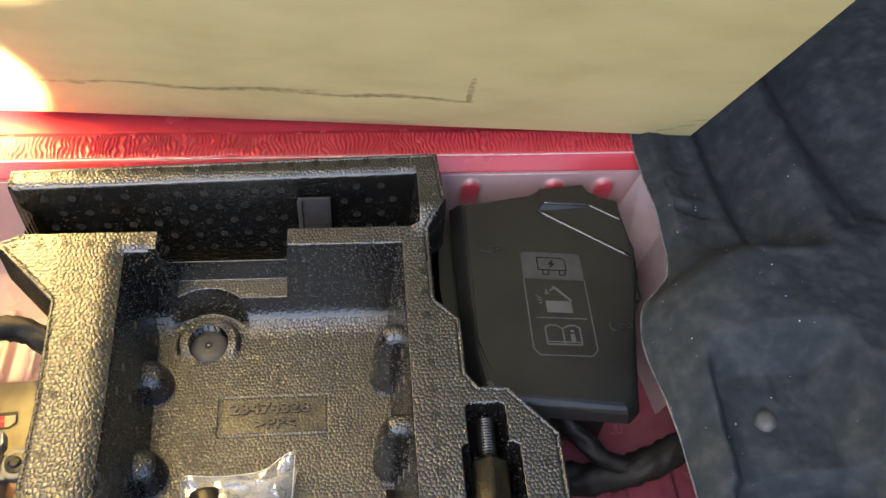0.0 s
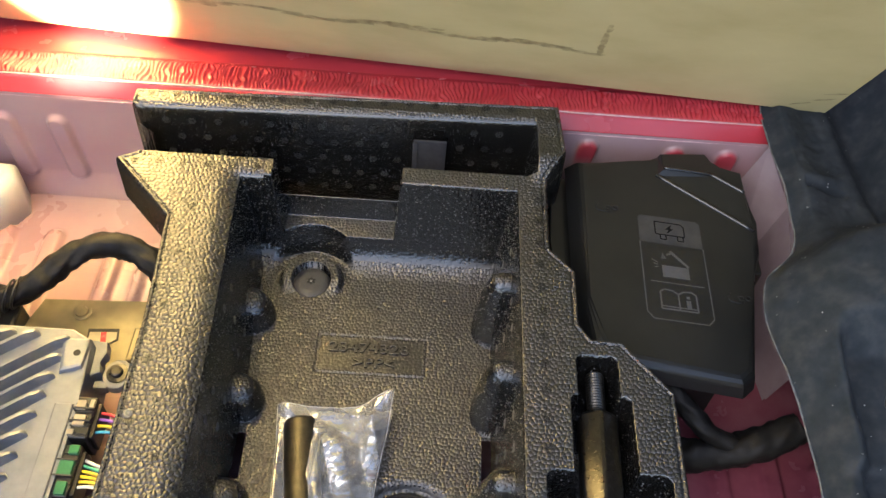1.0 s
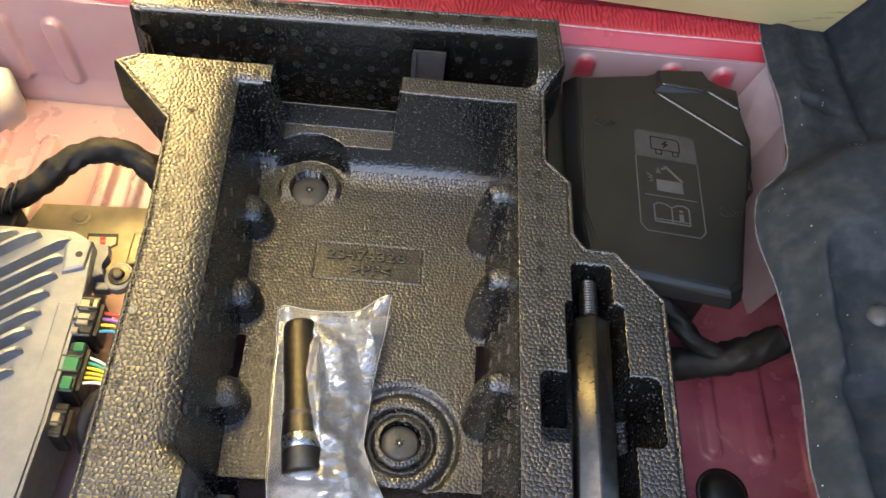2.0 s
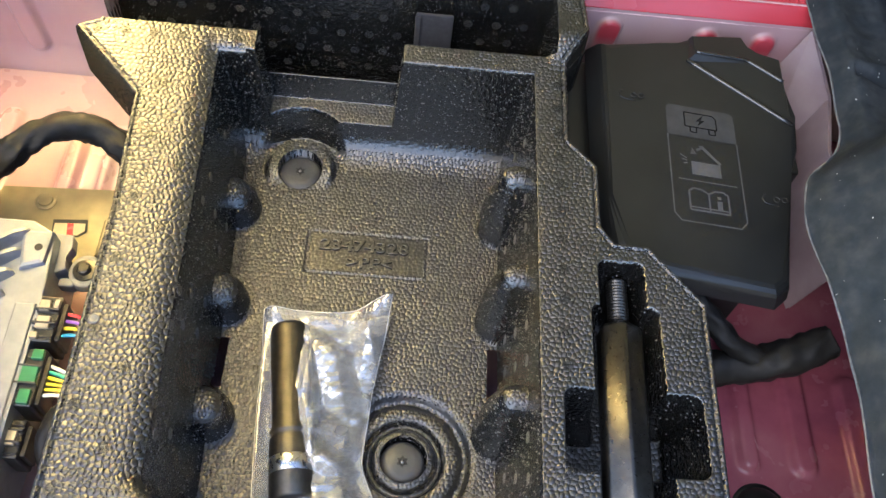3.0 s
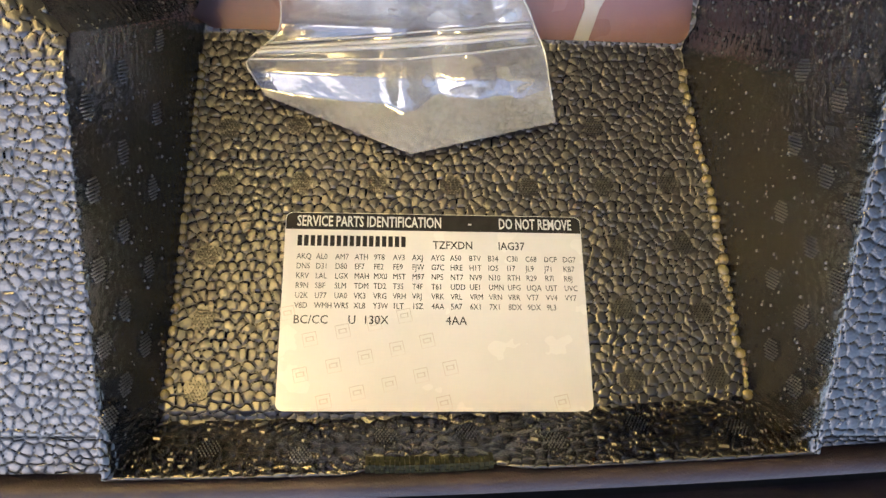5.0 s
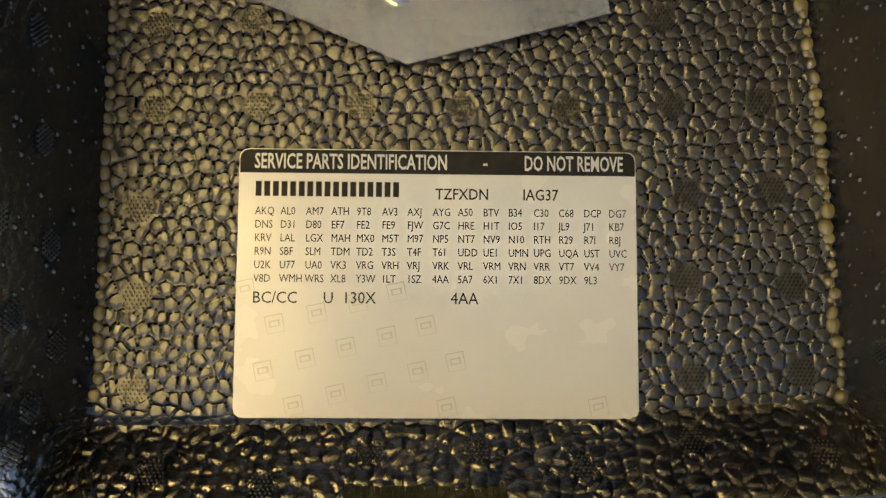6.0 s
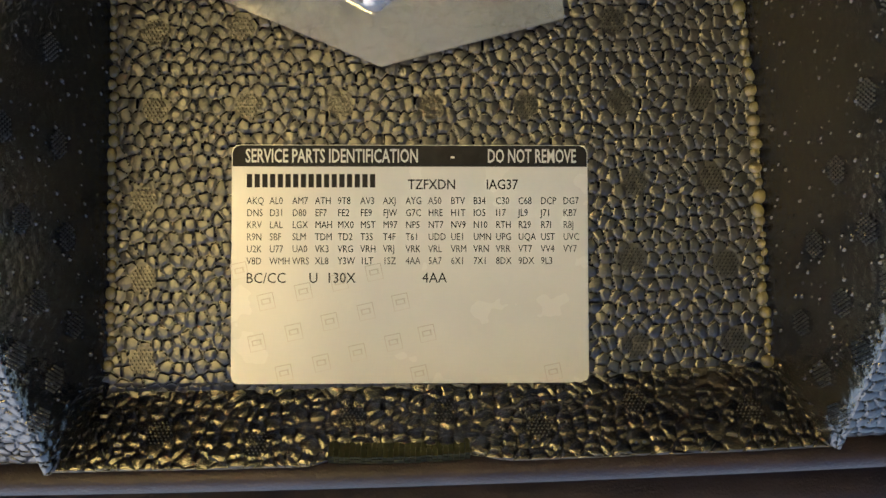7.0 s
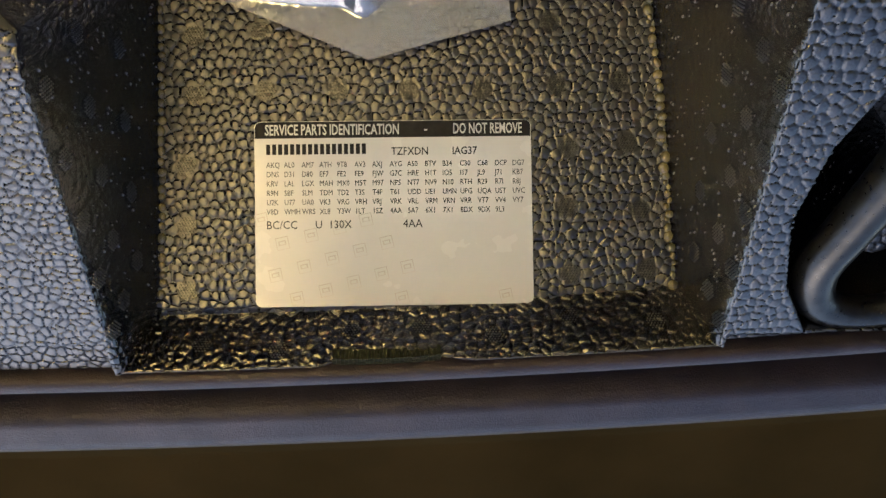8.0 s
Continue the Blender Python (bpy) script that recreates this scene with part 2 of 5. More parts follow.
def film_material():
    m, n, l, b = shader("clear_polythene_film", (0.9, 0.9, 0.9), 0.12)
    out = n["Material Output"]
    clear, gloss, mix = n.new("ShaderNodeBsdfTransparent"), n.new("ShaderNodeBsdfGlossy"), n.new("ShaderNodeMixShader")
    clear.inputs["Color"].default_value = (0.93, 0.93, 0.92, 1)
    gloss.inputs["Roughness"].default_value = 0.06
    f = n.new("ShaderNodeFresnel")
    f.inputs["IOR"].default_value = 2.7
    t = noise_tex(n, l, 200, 2, 0.5)
    k = n.new("ShaderNodeBump")
    k.inputs["Strength"].default_value, k.inputs["Distance"].default_value = 0.4, 0.0006
    l.new(t.outputs["Fac"], k.inputs["Height"])
    l.new(k.outputs["Normal"], gloss.inputs["Normal"])
    l.new(k.outputs["Normal"], f.inputs["Normal"])
    haze, mix2 = n.new("ShaderNodeBsdfDiffuse"), n.new("ShaderNodeMixShader")
    haze.inputs["Color"].default_value = (0.75, 0.75, 0.74, 1)
    milk = noise_tex(n, l, 55, 3, 0.5)
    l.new(ramp(n, l, milk.outputs["Fac"], [(0.32, grey(0.17)), (0.68, grey(0.38))]), mix2.inputs["Fac"])
    l.new(clear.outputs[0], mix2.inputs[1])
    l.new(haze.outputs[0], mix2.inputs[2])
    l.new(f.outputs[0], mix.inputs["Fac"])
    l.new(mix2.outputs[0], mix.inputs[1])
    l.new(gloss.outputs[0], mix.inputs[2])
    l.new(mix.outputs[0], out.inputs["Surface"])
    return m


FILM = film_material()


# ---- mesh helpers ----
def mesh_object(name, me, material, parent=None, label="", smooth=True):
    ob = new(name, me)
    me.materials.append(material)
    if smooth:
        me.polygons.foreach_set("use_smooth", [True] * len(me.polygons))
    if parent:
        ob.parent = parent
    return tagged(ob, label) if label else ob


def part(name, bm, material, parent=None, label="", smooth=False):
    me = bpy.data.meshes.new(name)
    bm.normal_update()
    bm.to_mesh(me)
    bm.free()
    return mesh_object(name, me, material, parent, label, smooth)


def thing(name, label, category, group="", kind="", at=(0, 0, 0)):
    ob = new(name)
    ob.location = at
    ob.empty_display_size = 0.02
    return tagged(ob, label, category, group, kind)


def under(ob, parent):
    """Puts a finished object under a parent without moving it."""
    ob.parent = parent
    ob.matrix_parent_inverse = Matrix.Translation(-parent.location)
    return ob


def box(bm, x0, x1, y0, y1, z0, z1, bevel=0.0, segments=2, m=None):
    r = bmesh.ops.create_cube(bm, size=1.0)
    v = r["verts"]
    bmesh.ops.transform(bm, verts=v, matrix=Matrix.Translation(((x0 + x1) / 2, (y0 + y1) / 2, (z0 + z1) / 2)) @ Matrix.Diagonal((x1 - x0, y1 - y0, z1 - z0, 1)))
    if bevel:
        e = list({e for q in v for e in q.link_edges})
        r = bmesh.ops.bevel(bm, geom=e, offset=bevel, segments=segments, affect="EDGES", profile=0.5)
        v = list({q for f in r["faces"] for q in f.verts} | {q for q in v if q.is_valid})
    if m is not None:
        bmesh.ops.transform(bm, verts=v, matrix=m)
    return bm


def prism(bm, outline, z0, z1, bevel=0.0, segments=2, m=None, top_shift=None):
    """A solid of an outline between two heights; z may be a function of x and y."""
    f0 = z0 if callable(z0) else (lambda x, y: z0)
    f1 = z1 if callable(z1) else (lambda x, y: z1)
    low = [bm.verts.new((x, y, f0(x, y))) for x, y in outline]
    high = [bm.verts.new((x, y, f1(x, y))) for x, y in (top_shift or outline)]
    k = len(low)
    top = bm.faces.new(high)
    bm.faces.new(low[::-1])
    for i in range(k):
        bm.faces.new((low[i], low[(i + 1) % k], high[(i + 1) % k], high[i]))
    if bevel:
        r = bmesh.ops.bevel(bm, geom=list(top.edges), offset=bevel, segments=segments, affect="EDGES", profile=0.5)
    bmesh.ops.recalc_face_normals(bm, faces=bm.faces)
    if m is not None:
        bmesh.ops.transform(bm, verts=bm.verts, matrix=m)
    return bm


def tube(bm, points, radius, sides=10, caps=True, steps=6, wobble=0.0):
    """A round bar or cable along points, smoothed. radius: a number or a function of the way along, 0 to 1."""
    p = [Vector(q) for q in points]
    path = []
    for i in range(len(p) - 1):
        a, b, c, d = p[max(i - 1, 0)], p[i], p[i + 1], p[min(i + 2, len(p) - 1)]
        for s in range(steps):
            t = s / steps
            path.append(0.5 * (2 * b + (c - a) * t + (2 * a - 5 * b + 4 * c - d) * t * t + (3 * b - a - 3 * c + d) * t ** 3))
    path.append(p[-1])
    rings, side = [], None
    for i, q in enumerate(path):
        along = (path[min(i + 1, len(path) - 1)] - path[max(i - 1, 0)]).normalized()
        side = along.orthogonal().normalized() if side is None else (side - along * side.dot(along)).normalized()
        up = along.cross(side)
        r = radius(i / (len(path) - 1)) if callable(radius) else radius
        ring = []
        for k in range(sides):
            a = 2 * math.pi * k / sides
            rr = r * (1 + wobble * noise.noise(q * 90 + Vector((k * 0.7, 0, 0))))
            ring.append(bm.verts.new(q + rr * (math.cos(a) * side + math.sin(a) * up)))
        rings.append(ring)
    for a, b in zip(rings, rings[1:]):
        for k in range(sides):
            bm.faces.new((a[k], a[(k + 1) % sides], b[(k + 1) % sides], b[k]))
    if caps:
        bm.faces.new(rings[0][::-1])
        bm.faces.new(rings[-1])
    bmesh.ops.recalc_face_normals(bm, faces=bm.faces)
    return bm


def lathe(bm, profile, m, sides=32, hexed=0.0):
    """Turns (distance along, radius) pairs round the local z axis; hexed: how far the section is six-sided."""
    def ring(z, r):
        out = []
        for k in range(sides):
            a = 2 * math.pi * k / sides
            off = (a + math.pi / 6) % (math.pi / 3) - math.pi / 6
            q = r * (1 - hexed + hexed * 0.9 / math.cos(off))
            out.append(bm.verts.new(m @ Vector((q * math.cos(a), q * math.sin(a), z))))
        return out
    rings = [ring(z, r) for z, r in profile]
    for a, b in zip(rings, rings[1:]):
        for k in range(sides):
            bm.faces.new((a[k], a[(k + 1) % sides], b[(k + 1) % sides], b[k]))
    bm.faces.new(rings[0][::-1])
    bm.faces.new(rings[-1])
    bmesh.ops.recalc_face_normals(bm, faces=bm.faces)
    return bm


def sheet(name, P, keep=None):
    """A mesh over a grid of points P (rows, columns, 3); keep: which quads stay."""
    if np.cross(P[1, 0] - P[0, 0], P[0, 1] - P[0, 0])[2] > 1e-9:
        P = P[::-1]
    nr, nc = P.shape[:2]
    i = np.arange(nr * nc).reshape(nr, nc)
    q = np.stack([i[:-1, :-1], i[:-1, 1:], i[1:, 1:], i[1:, :-1]], -1).reshape(-1, 4)
    if keep is not None:
        q = q[keep.reshape(-1)]
    used, q = np.unique(q, return_inverse=True)
    q = q.reshape(-1, 4)
    co = P.reshape(-1, 3)[used]
    me = bpy.data.meshes.new(name)
    me.vertices.add(len(co))
    me.vertices.foreach_set("co", co.astype(np.float32).ravel())
    me.loops.add(q.size)
    me.loops.foreach_set("vertex_index", q.astype(np.int32).ravel())
    me.polygons.add(len(q))
    me.polygons.foreach_set("loop_start", np.arange(0, q.size, 4, dtype=np.int32))
    me.polygons.foreach_set("loop_total", np.full(len(q), 4, dtype=np.int32))
    me.update(calc_edges=True)
    return me


def ease(u):
    u = np.clip(u, 0, 1)
    return u * u * (3 - 2 * u)


def sd_box(x, y, x0, x1, y0, y1, r=0.0):
    dx, dy = np.abs(x - (x0 + x1) / 2) - (x1 - x0) / 2 + r, np.abs(y - (y0 + y1) / 2) - (y1 - y0) / 2 + r
    return np.hypot(np.maximum(dx, 0), np.maximum(dy, 0)) + np.minimum(np.maximum(dx, dy), 0) - r


def sd_capsule(x, y, a, b, r):
    px, py, bx, by = x - a[0], y - a[1], b[0] - a[0], b[1] - a[1]
    h = np.clip((px * bx + py * by) / (bx * bx + by * by), 0, 1)
    return np.hypot(px - bx * h, py - by * h) - r


def sd_poly(x, y, pts):
    d, inside = np.full(x.shape, 9.0), np.zeros(x.shape, bool)
    for (ax, ay), (bx, by) in zip(pts, pts[1:] + pts[:1]):
        d = np.minimum(d, sd_capsule(x, y, (ax, ay), (bx, by), 0.0))
        if ay != by:
            inside ^= ((ay > y) != (by > y)) & (x < (bx - ax) * (y - ay) / (by - ay) + ax)
    return np.where(inside, -d, d)


def beads(x, y, cell, seed, joint=0.42, dome=0.80):
    """Packed convex foam beads, each a little tilted: 0 in the joints, about 1 on the crowns."""
    rng = np.random.RandomState(seed)
    jit = rng.rand(512, 512, 2)
    tip = rng.rand(512, 512, 3) - 0.5
    gx, gy = np.floor(x / cell).astype(int), np.floor(y / cell).astype(int)
    f1, f2 = np.full(x.shape, 9.0), np.full(x.shape, 9.0)
    lean = np.zeros(x.shape)
    for i in (-2, -1, 0, 1):
        for j in (-1, 0, 1):
            k = (gx + i) % 512, (gy + j) % 512
            p, t = jit[k], tip[k]
            dx, dy = (gx + i + 0.5 * ((gy + j) % 2) + 0.08 + 0.74 * p[..., 0]) - x / cell, (gy + j + 0.10 + 0.78 * p[..., 1]) - y / cell
            d = np.hypot(dx, dy)
            lean = np.where(d < f1, t[..., 0] * dx + t[..., 1] * dy + 0.25 * t[..., 2], lean)
            f2 = np.minimum(f2, np.maximum(f1, d))
            f1 = np.minimum(f1, d)
    return bead_form(f1, f2, lean, joint, dome)


def bead_form(f1, f2, lean, joint, dome=0.80):
    t = 1 - np.clip((f2 - f1) / joint, 0, 1)
    return np.sqrt(np.clip(1 - t * t, 0, 1)) * (1.12 - dome * f1 * f1 + 0.40 * lean)


def beads_solid(x, y, z, cell, seed):
    """The same beads cut out of a solid block, for steep walls."""
    rng = np.random.RandomState(seed)
    jit = rng.rand(64, 64, 64, 3)
    tip = rng.rand(64, 64, 64, 4) - 0.5
    g = [np.floor(a / cell).astype(int) for a in (x, y, z)]
    f1, f2 = np.full(x.shape, 9.0), np.full(x.shape, 9.0)
    lean = np.zeros(x.shape)
    for i in (-1, 0, 1):
        for j in (-1, 0, 1):
            for k in (-1, 0, 1):
                q = (g[0] + i) % 64, (g[1] + j) % 64, (g[2] + k) % 64
                p, t = jit[q], tip[q]
                dx, dy, dz = g[0] + i + 0.1 + 0.8 * p[:, 0] - x / cell, g[1] + j + 0.1 + 0.8 * p[:, 1] - y / cell, g[2] + k + 0.1 + 0.8 * p[:, 2] - z / cell
                d = np.sqrt(dx * dx + dy * dy + dz * dz)
                lean = np.where(d < f1, t[:, 0] * dx + t[:, 1] * dy + t[:, 2] * dz + 0.25 * t[:, 3], lean)
                f2 = np.minimum(f2, np.maximum(f1, d))
                f1 = np.minimum(f1, d)
    return bead_form(f1, f2, lean, 0.30, 0.80)


def soft_noise(x, y, scale, seed):
    rng = np.random.RandomState(seed)
    g = rng.rand(256, 256)
    u, v = x * scale, y * scale
    i, j = np.floor(u).astype(int), np.floor(v).astype(int)
    a, b = ease(u - i), ease(v - j)
    return ((g[i % 256, j % 256] * (1 - a) + g[(i + 1) % 256, j % 256] * a) * (1 - b) + (g[i % 256, (j + 1) % 256] * (1 - a) + g[(i + 1) % 256, (j + 1) % 256] * a) * b) - 0.5


def facets(x, y, cell, seed):
    """A crumpled field of flat three-cornered facets, about -1 to 1."""
    g = np.random.RandomState(seed).rand(64, 64) * 2 - 1
    u, v = x / cell + 0.5 * y / cell, y / cell * 1.1547 * 0.75
    i, j = np.floor(u).astype(int), np.floor(v).astype(int)
    a, b = u - i, v - j
    g00, g10, g01, g11 = g[i % 64, j % 64], g[(i + 1) % 64, j % 64], g[i % 64, (j + 1) % 64], g[(i + 1) % 64, (j + 1) % 64]
    return np.where(a + b < 1, g00 + a * (g10 - g00) + b * (g01 - g00), g11 + (1 - a) * (g01 - g11) + (1 - b) * (g10 - g11))


# ---- trunk metal ----
def grid(x0, x1, y0, y1, step):
    return np.meshgrid(np.arange(x0, x1 + step / 2, step), np.arange(y0, y1 + step / 2, step))


def axis(*stretches):
    return np.concatenate([np.arange(a, b - s / 2, s) for a, b, s in stretches])


def trunk_floor():
    x, y = grid(-0.62, 0.62, -0.10, 0.50, 0.002)
    z = np.full(x.shape, -0.034)
    for cx, y0, y1, w in ((-0.372, 0.30, 0.425, 0.012), (-0.325, 0.30, 0.422, 0.012), (-0.262, 0.30, 0.424, 0.011), (-0.232, 0.30, 0.40, 0.008), (-0.42, 0.30, 0.425, 0.012)):
        z += 0.007 * ease(-sd_capsule(x, y, (cx, y0), (cx, y1), w) / 0.007)
    for cx, y0, y1, w in ((0.343, 0.155, 0.24, 0.012), (0.300, 0.155, 0.24, 0.010), (0.335, 0.02, 0.075, 0.016), (0.39, -0.02, 0.22, 0.013)):
        z += 0.006 * ease(-sd_capsule(x, y, (cx, y0), (cx, y1), w) / 0.006)
    z += 0.020 * ease(-sd_box(x, y, -0.13, 0.13, 0.02, 0.13, 0.01) / 0.012)
    z += 0.002 * soft_noise(x, y, 9, 3)
    P = np.stack([x, y, z], -1)
    # right of this cut the floor takes the magenta with shade in it
    cut = int(np.argmin(np.abs(x[0] - 0.14)))
    tagged(mesh_object("floor_left", sheet("floor_left", P[:, :cut + 1]), PINK), "stamped steel trunk floor with thin pink overspray", "floor", kind="structure")
    tagged(mesh_object("floor_right", sheet("floor_right", P[:, cut:]), SHADED_MAGENTA), "magenta primed steel trunk floor, shade put into its colour", "floor", kind="structure")


def trunk_back_wall():
    u, v = grid(-0.62, 0.62, -0.04, 0.095, 0.0015)
    d = np.zeros(u.shape)
    for cx, z0, z1, w, tilt in ((0.185, -0.02, 0.076, 0.0115, 0.010), (0.268, -0.02, 0.074, 0.012, 0.006), (0.318, -0.02, 0.074, 0.012, 0.006), (-0.316, -0.002, 0.060, 0.0115, -0.004), (-0.366, -0.002, 0.060, 0.0115, -0.004), (-0.418, -0.002, 0.062, 0.0115, -0.004)):
        d += 0.006 * ease(-sd_capsule(u, v, (cx - tilt, z0), (cx, z1), w) / 0.0045)
    y = 0.488 - 0.010 * ease((-0.005 - v) / 0.03) - d
    ob = mesh_object("wall_back", sheet("wall_back", np.stack([u, y, v], -1)), DUSTED)
    return tagged(ob, "pink oversprayed steel wall with stamped upright beads", "wall", kind="structure")


def ledge():
    """The red shelf in front of the seat back, with its brushed seam and sealer strips."""
    x, s = np.meshgrid(np.arange(-0.62, 0.4001, 0.0009), np.append(axis((0.0, 0.02, 0.002), (0.02, 0.07, 0.0012), (0.07, 0.62, 0.01)), 0.62))
    knots_s = (0.0, 0.004, 0.022, 0.030, 0.058, 0.066, 0.115, 0.122, 0.36, 0.62)
    knots_y = (0.489, 0.4885, 0.497, 0.5, 0.528, 0.536, 0.585, 0.590, 0.83, 0.90)
    knots_z = (0.088, 0.092, 0.106, 0.109, 0.110, 0.106, 0.107, 0.111, 0.118, 0.35)
    y, z = np.interp(s, knots_s, knots_y), np.interp(s, knots_s, knots_z)
    band = ease((s - 0.028) / 0.006) * ease((0.060 - s) / 0.006)
    ripple = np.sin((x + 0.008 * soft_noise(x, s, 60, 5) + 0.004 * soft_noise(x, s, 160, 8)) * 2 * math.pi / 0.0040)
    z = z + band * (0.0015 * ripple * (0.7 + soft_noise(x, s, 40, 6)) + 0.0006 * soft_noise(x, s * 0.2, 700, 7) + 0.001)
    lump = np.exp(-(((x + 0.043) / 0.012) ** 2 + ((s - 0.035) / 0.008) ** 2))
    z = z + 0.003 * lump
    ob = mesh_object("ledge", sheet("ledge", np.stack([x, y, z], -1)), RED)
    tagged(ob, "glossy red painted steel ledge with brushed seam sealer", "ledge", kind="structure")
    # pale tubes draw the highlight and wear along crease and lip
    bead = thing("ledge_bead", "pale line along the worn ledge crease, highlight put into its colour", "paint line", at=(0, 0.5, 0.11))
    for y0, z0, r in ((0.4985, 0.1083, 0.0009), (0.4882, 0.0915, 0.0006)):
        pts = [(-0.60 + 0.06 * k, y0 + 0.0004 * math.sin(k * 1.7), z0) for k in range(17)]
        under(part("line", tube(bmesh.new(), pts, r, 6, steps=4, wobble=0.5), PALE_PINK, smooth=True), bead)
    return ob


def sealer_strips():
    """Long wavy dark strips of sealer on the ledge behind the load floor."""
    top = thing("seam_sealer", "wavy dark red sealer strips on the ledge", "sealer", at=(0.1, 0.63, 0.113))
    for k in range(16):
        y0 = 0.597 + 0.0068 * k
        x0, x1 = -0.075 + 0.01 * (k % 3), 0.300 - 0.006 * ((k * 5) % 4)
        pts = [(x0 + (x1 - x0) * i / 12, y0 + 0.0025 * math.sin(i * 0.9 + k * 0.5) + (0.006 * math.sin(k) if i == 12 else 0), 0.1125 + (y0 - 0.59) * 0.029) for i in range(13)]
        under(part("strip", tube(bmesh.new(), pts, 0.0022, 6, steps=3, wobble=0.3), DARK_RED, smooth=True), top)
    return top


def side_walls():
    # unseen walls, added to close in the trunk and hold back low sky
    for name, x0, x1, y0, y1, z0, z1 in (("wall_left", -0.66, -0.62, -0.12, 0.93, -0.05, 0.48), ("wall_right", 0.62, 0.66, -0.12, 0.93, -0.05, 0.85), ("wall_seat_back", -0.66, 0.66, 0.90, 0.94, -0.05, 1.20)):
        tagged(part(name, box(bmesh.new(), x0, x1, y0, y1, z0, z1, 0.004), SIDE), "plain dark wall, unseen, added to block light", "wall", kind="structure")

    # unseen slab, added overhead so that reflections turn darker
    tagged(part("ceiling", box(bmesh.new(), -0.66, 0.66, 0.30, 0.94, 1.20, 1.24, 0.004), SIDE), "plain dark slab, unseen, added to block light from above", "ceiling", kind="structure")


def corner_flange():
    """The pale folded flange between the back wall and the side of the trunk."""
    bm = bmesh.new()
    pts = [(0.352, 0.486, 0.094), (0.320, 0.486, -0.034), (0.374, 0.444, 0.060), (0.346, 0.430, -0.034), (0.369, 0.395, 0.050), (0.340, 0.372, -0.034), (0.380, 0.30, 0.045), (0.352, 0.29, -0.034)]
    v = [bm.verts.new(p) for p in pts]
    w = [bm.verts.new((x + 0.003, y + 0.001, z)) for x, y, z in pts]
    for a in (v, w):
        for k in (0, 2, 4):
            bm.faces.new((a[k], a[k + 1], a[k + 3], a[k + 2]))
    for k in (0, 2, 4):
        bm.faces.new((v[k], v[k + 2], w[k + 2], w[k]))
    bmesh.ops.recalc_face_normals(bm, faces=bm.faces)
    tagged(part("corner_flange", bm, PALE_MAUVE), "pale mauve folded steel flange in the trunk corner", "flange", kind="structure")


def rubber_plug():
    top = thing("rubber_plug", "black domed rubber plug in the trunk floor", "plug", at=(0.303, 0.117, -0.034))
    under(part("dome", lathe(bmesh.new(), [(-0.004, 0.020), (0.001, 0.0195), (0.006, 0.016), (0.0085, 0.009), (0.009, 0.002)], Matrix.Translation((0.303, 0.117, -0.034)), 28), BLACK_PLASTIC, smooth=True), top)
    under(part("rim", lathe(bmesh.new(), [(-0.003, 0.0225), (0.0005, 0.0222), (0.0015, 0.0205)], Matrix.Translation((0.303, 0.117, -0.034)), 28), BLACK_PLASTIC, smooth=True), top)


rubber_plug()
corner_flange()
trunk_floor()
trunk_back_wall()
ledge()
sealer_strips()
side_walls()


def rear_line(x):
    """Where the tray's rear lip meets the sill."""
    return -0.0603 + 0.037 * x + 0.13 * x * x


def sill():
    """The black loading sill behind the tray: two long ridges and a dark channel between."""
    x, s = grid(-0.62, 0.62, 0.0, 0.42, 0.002)
    y0 = rear_line(np.clip(x, -0.30, 0.40))
    knots_s = (0.0, 0.010, 0.012, 0.016, 0.018, 0.024, 0.042, 0.046, 0.050, 0.058, 0.062, 0.080, 0.42)
    knots_y = (0.000, -0.0004, -0.0014, -0.0050, -0.0066, -0.0085, -0.0200, -0.0230, -0.0270, -0.0400, -0.0450, -0.060, -0.40)
    knots_z = (0.100, 0.1190, 0.1208, 0.1212, 0.1190, 0.0960, 0.0940, 0.109, 0.1155, 0.1165, 0.113, 0.104, 0.08)
    y = y0 + np.interp(s, knots_s, knots_y)
    z = np.interp(s, knots_s, knots_z)
    P = np.stack([x, y, z], -1)
    cut = int(np.argmax(s[:, 0] > 0.063))
    # the channel rows are coloured black for the shade in the gap
    c0, c1 = int(np.argmax(s[:, 0] > 0.0185)), int(np.argmax(s[:, 0] > 0.043))
    for name, a, b, material, label in (("sill_lip", 0, c0, SILL, "black plastic trunk sill lip behind the tray"), ("sill_channel", c0, c1, SHADE_BLACK, "sill channel, its shade put in as matt black"), ("sill_ridge", c1, cut, SILL, "black ridged plastic trunk sill cover")):
        tagged(mesh_object(name, sheet(name, P[a:b + 1]), material), label, "sill", kind="structure")
    tagged(mesh_object("bumper_top", sheet("bumper_top", P[cut:]), BUMPER), "matt black bumper top behind the sill", "bumper", kind="structure")


sill()


def woven_strip():
    """A thin olive woven strip that shows in the thumb cut behind the tray's lip."""
    top = thing("woven_strip", "thin olive woven strip between tray lip and sill", "woven strip", at=(0.0, -0.061, 0.118))
    bm = bmesh.new()
    xs = np.linspace(-0.022, 0.016, 27)
    for x0, x1 in zip(xs, xs[1:]):
        for k in range(3):
            y0 = float(rear_line((x0 + x1) / 2)) + 0.0004 + 0.0009 * k
            zc = 0.1168 + 0.0008 * (1 - ((x0 + x1 + 0.006) / 0.038) ** 2) + 0.0002 * ((int(x0 * 1000) + k) % 2)
            box(bm, x0 + 0.0001, x1 - 0.0001, y0, y0 + 0.0008, zc - 0.0050, zc)
    under(part("weave", bm, WEAVE), top)


woven_strip()


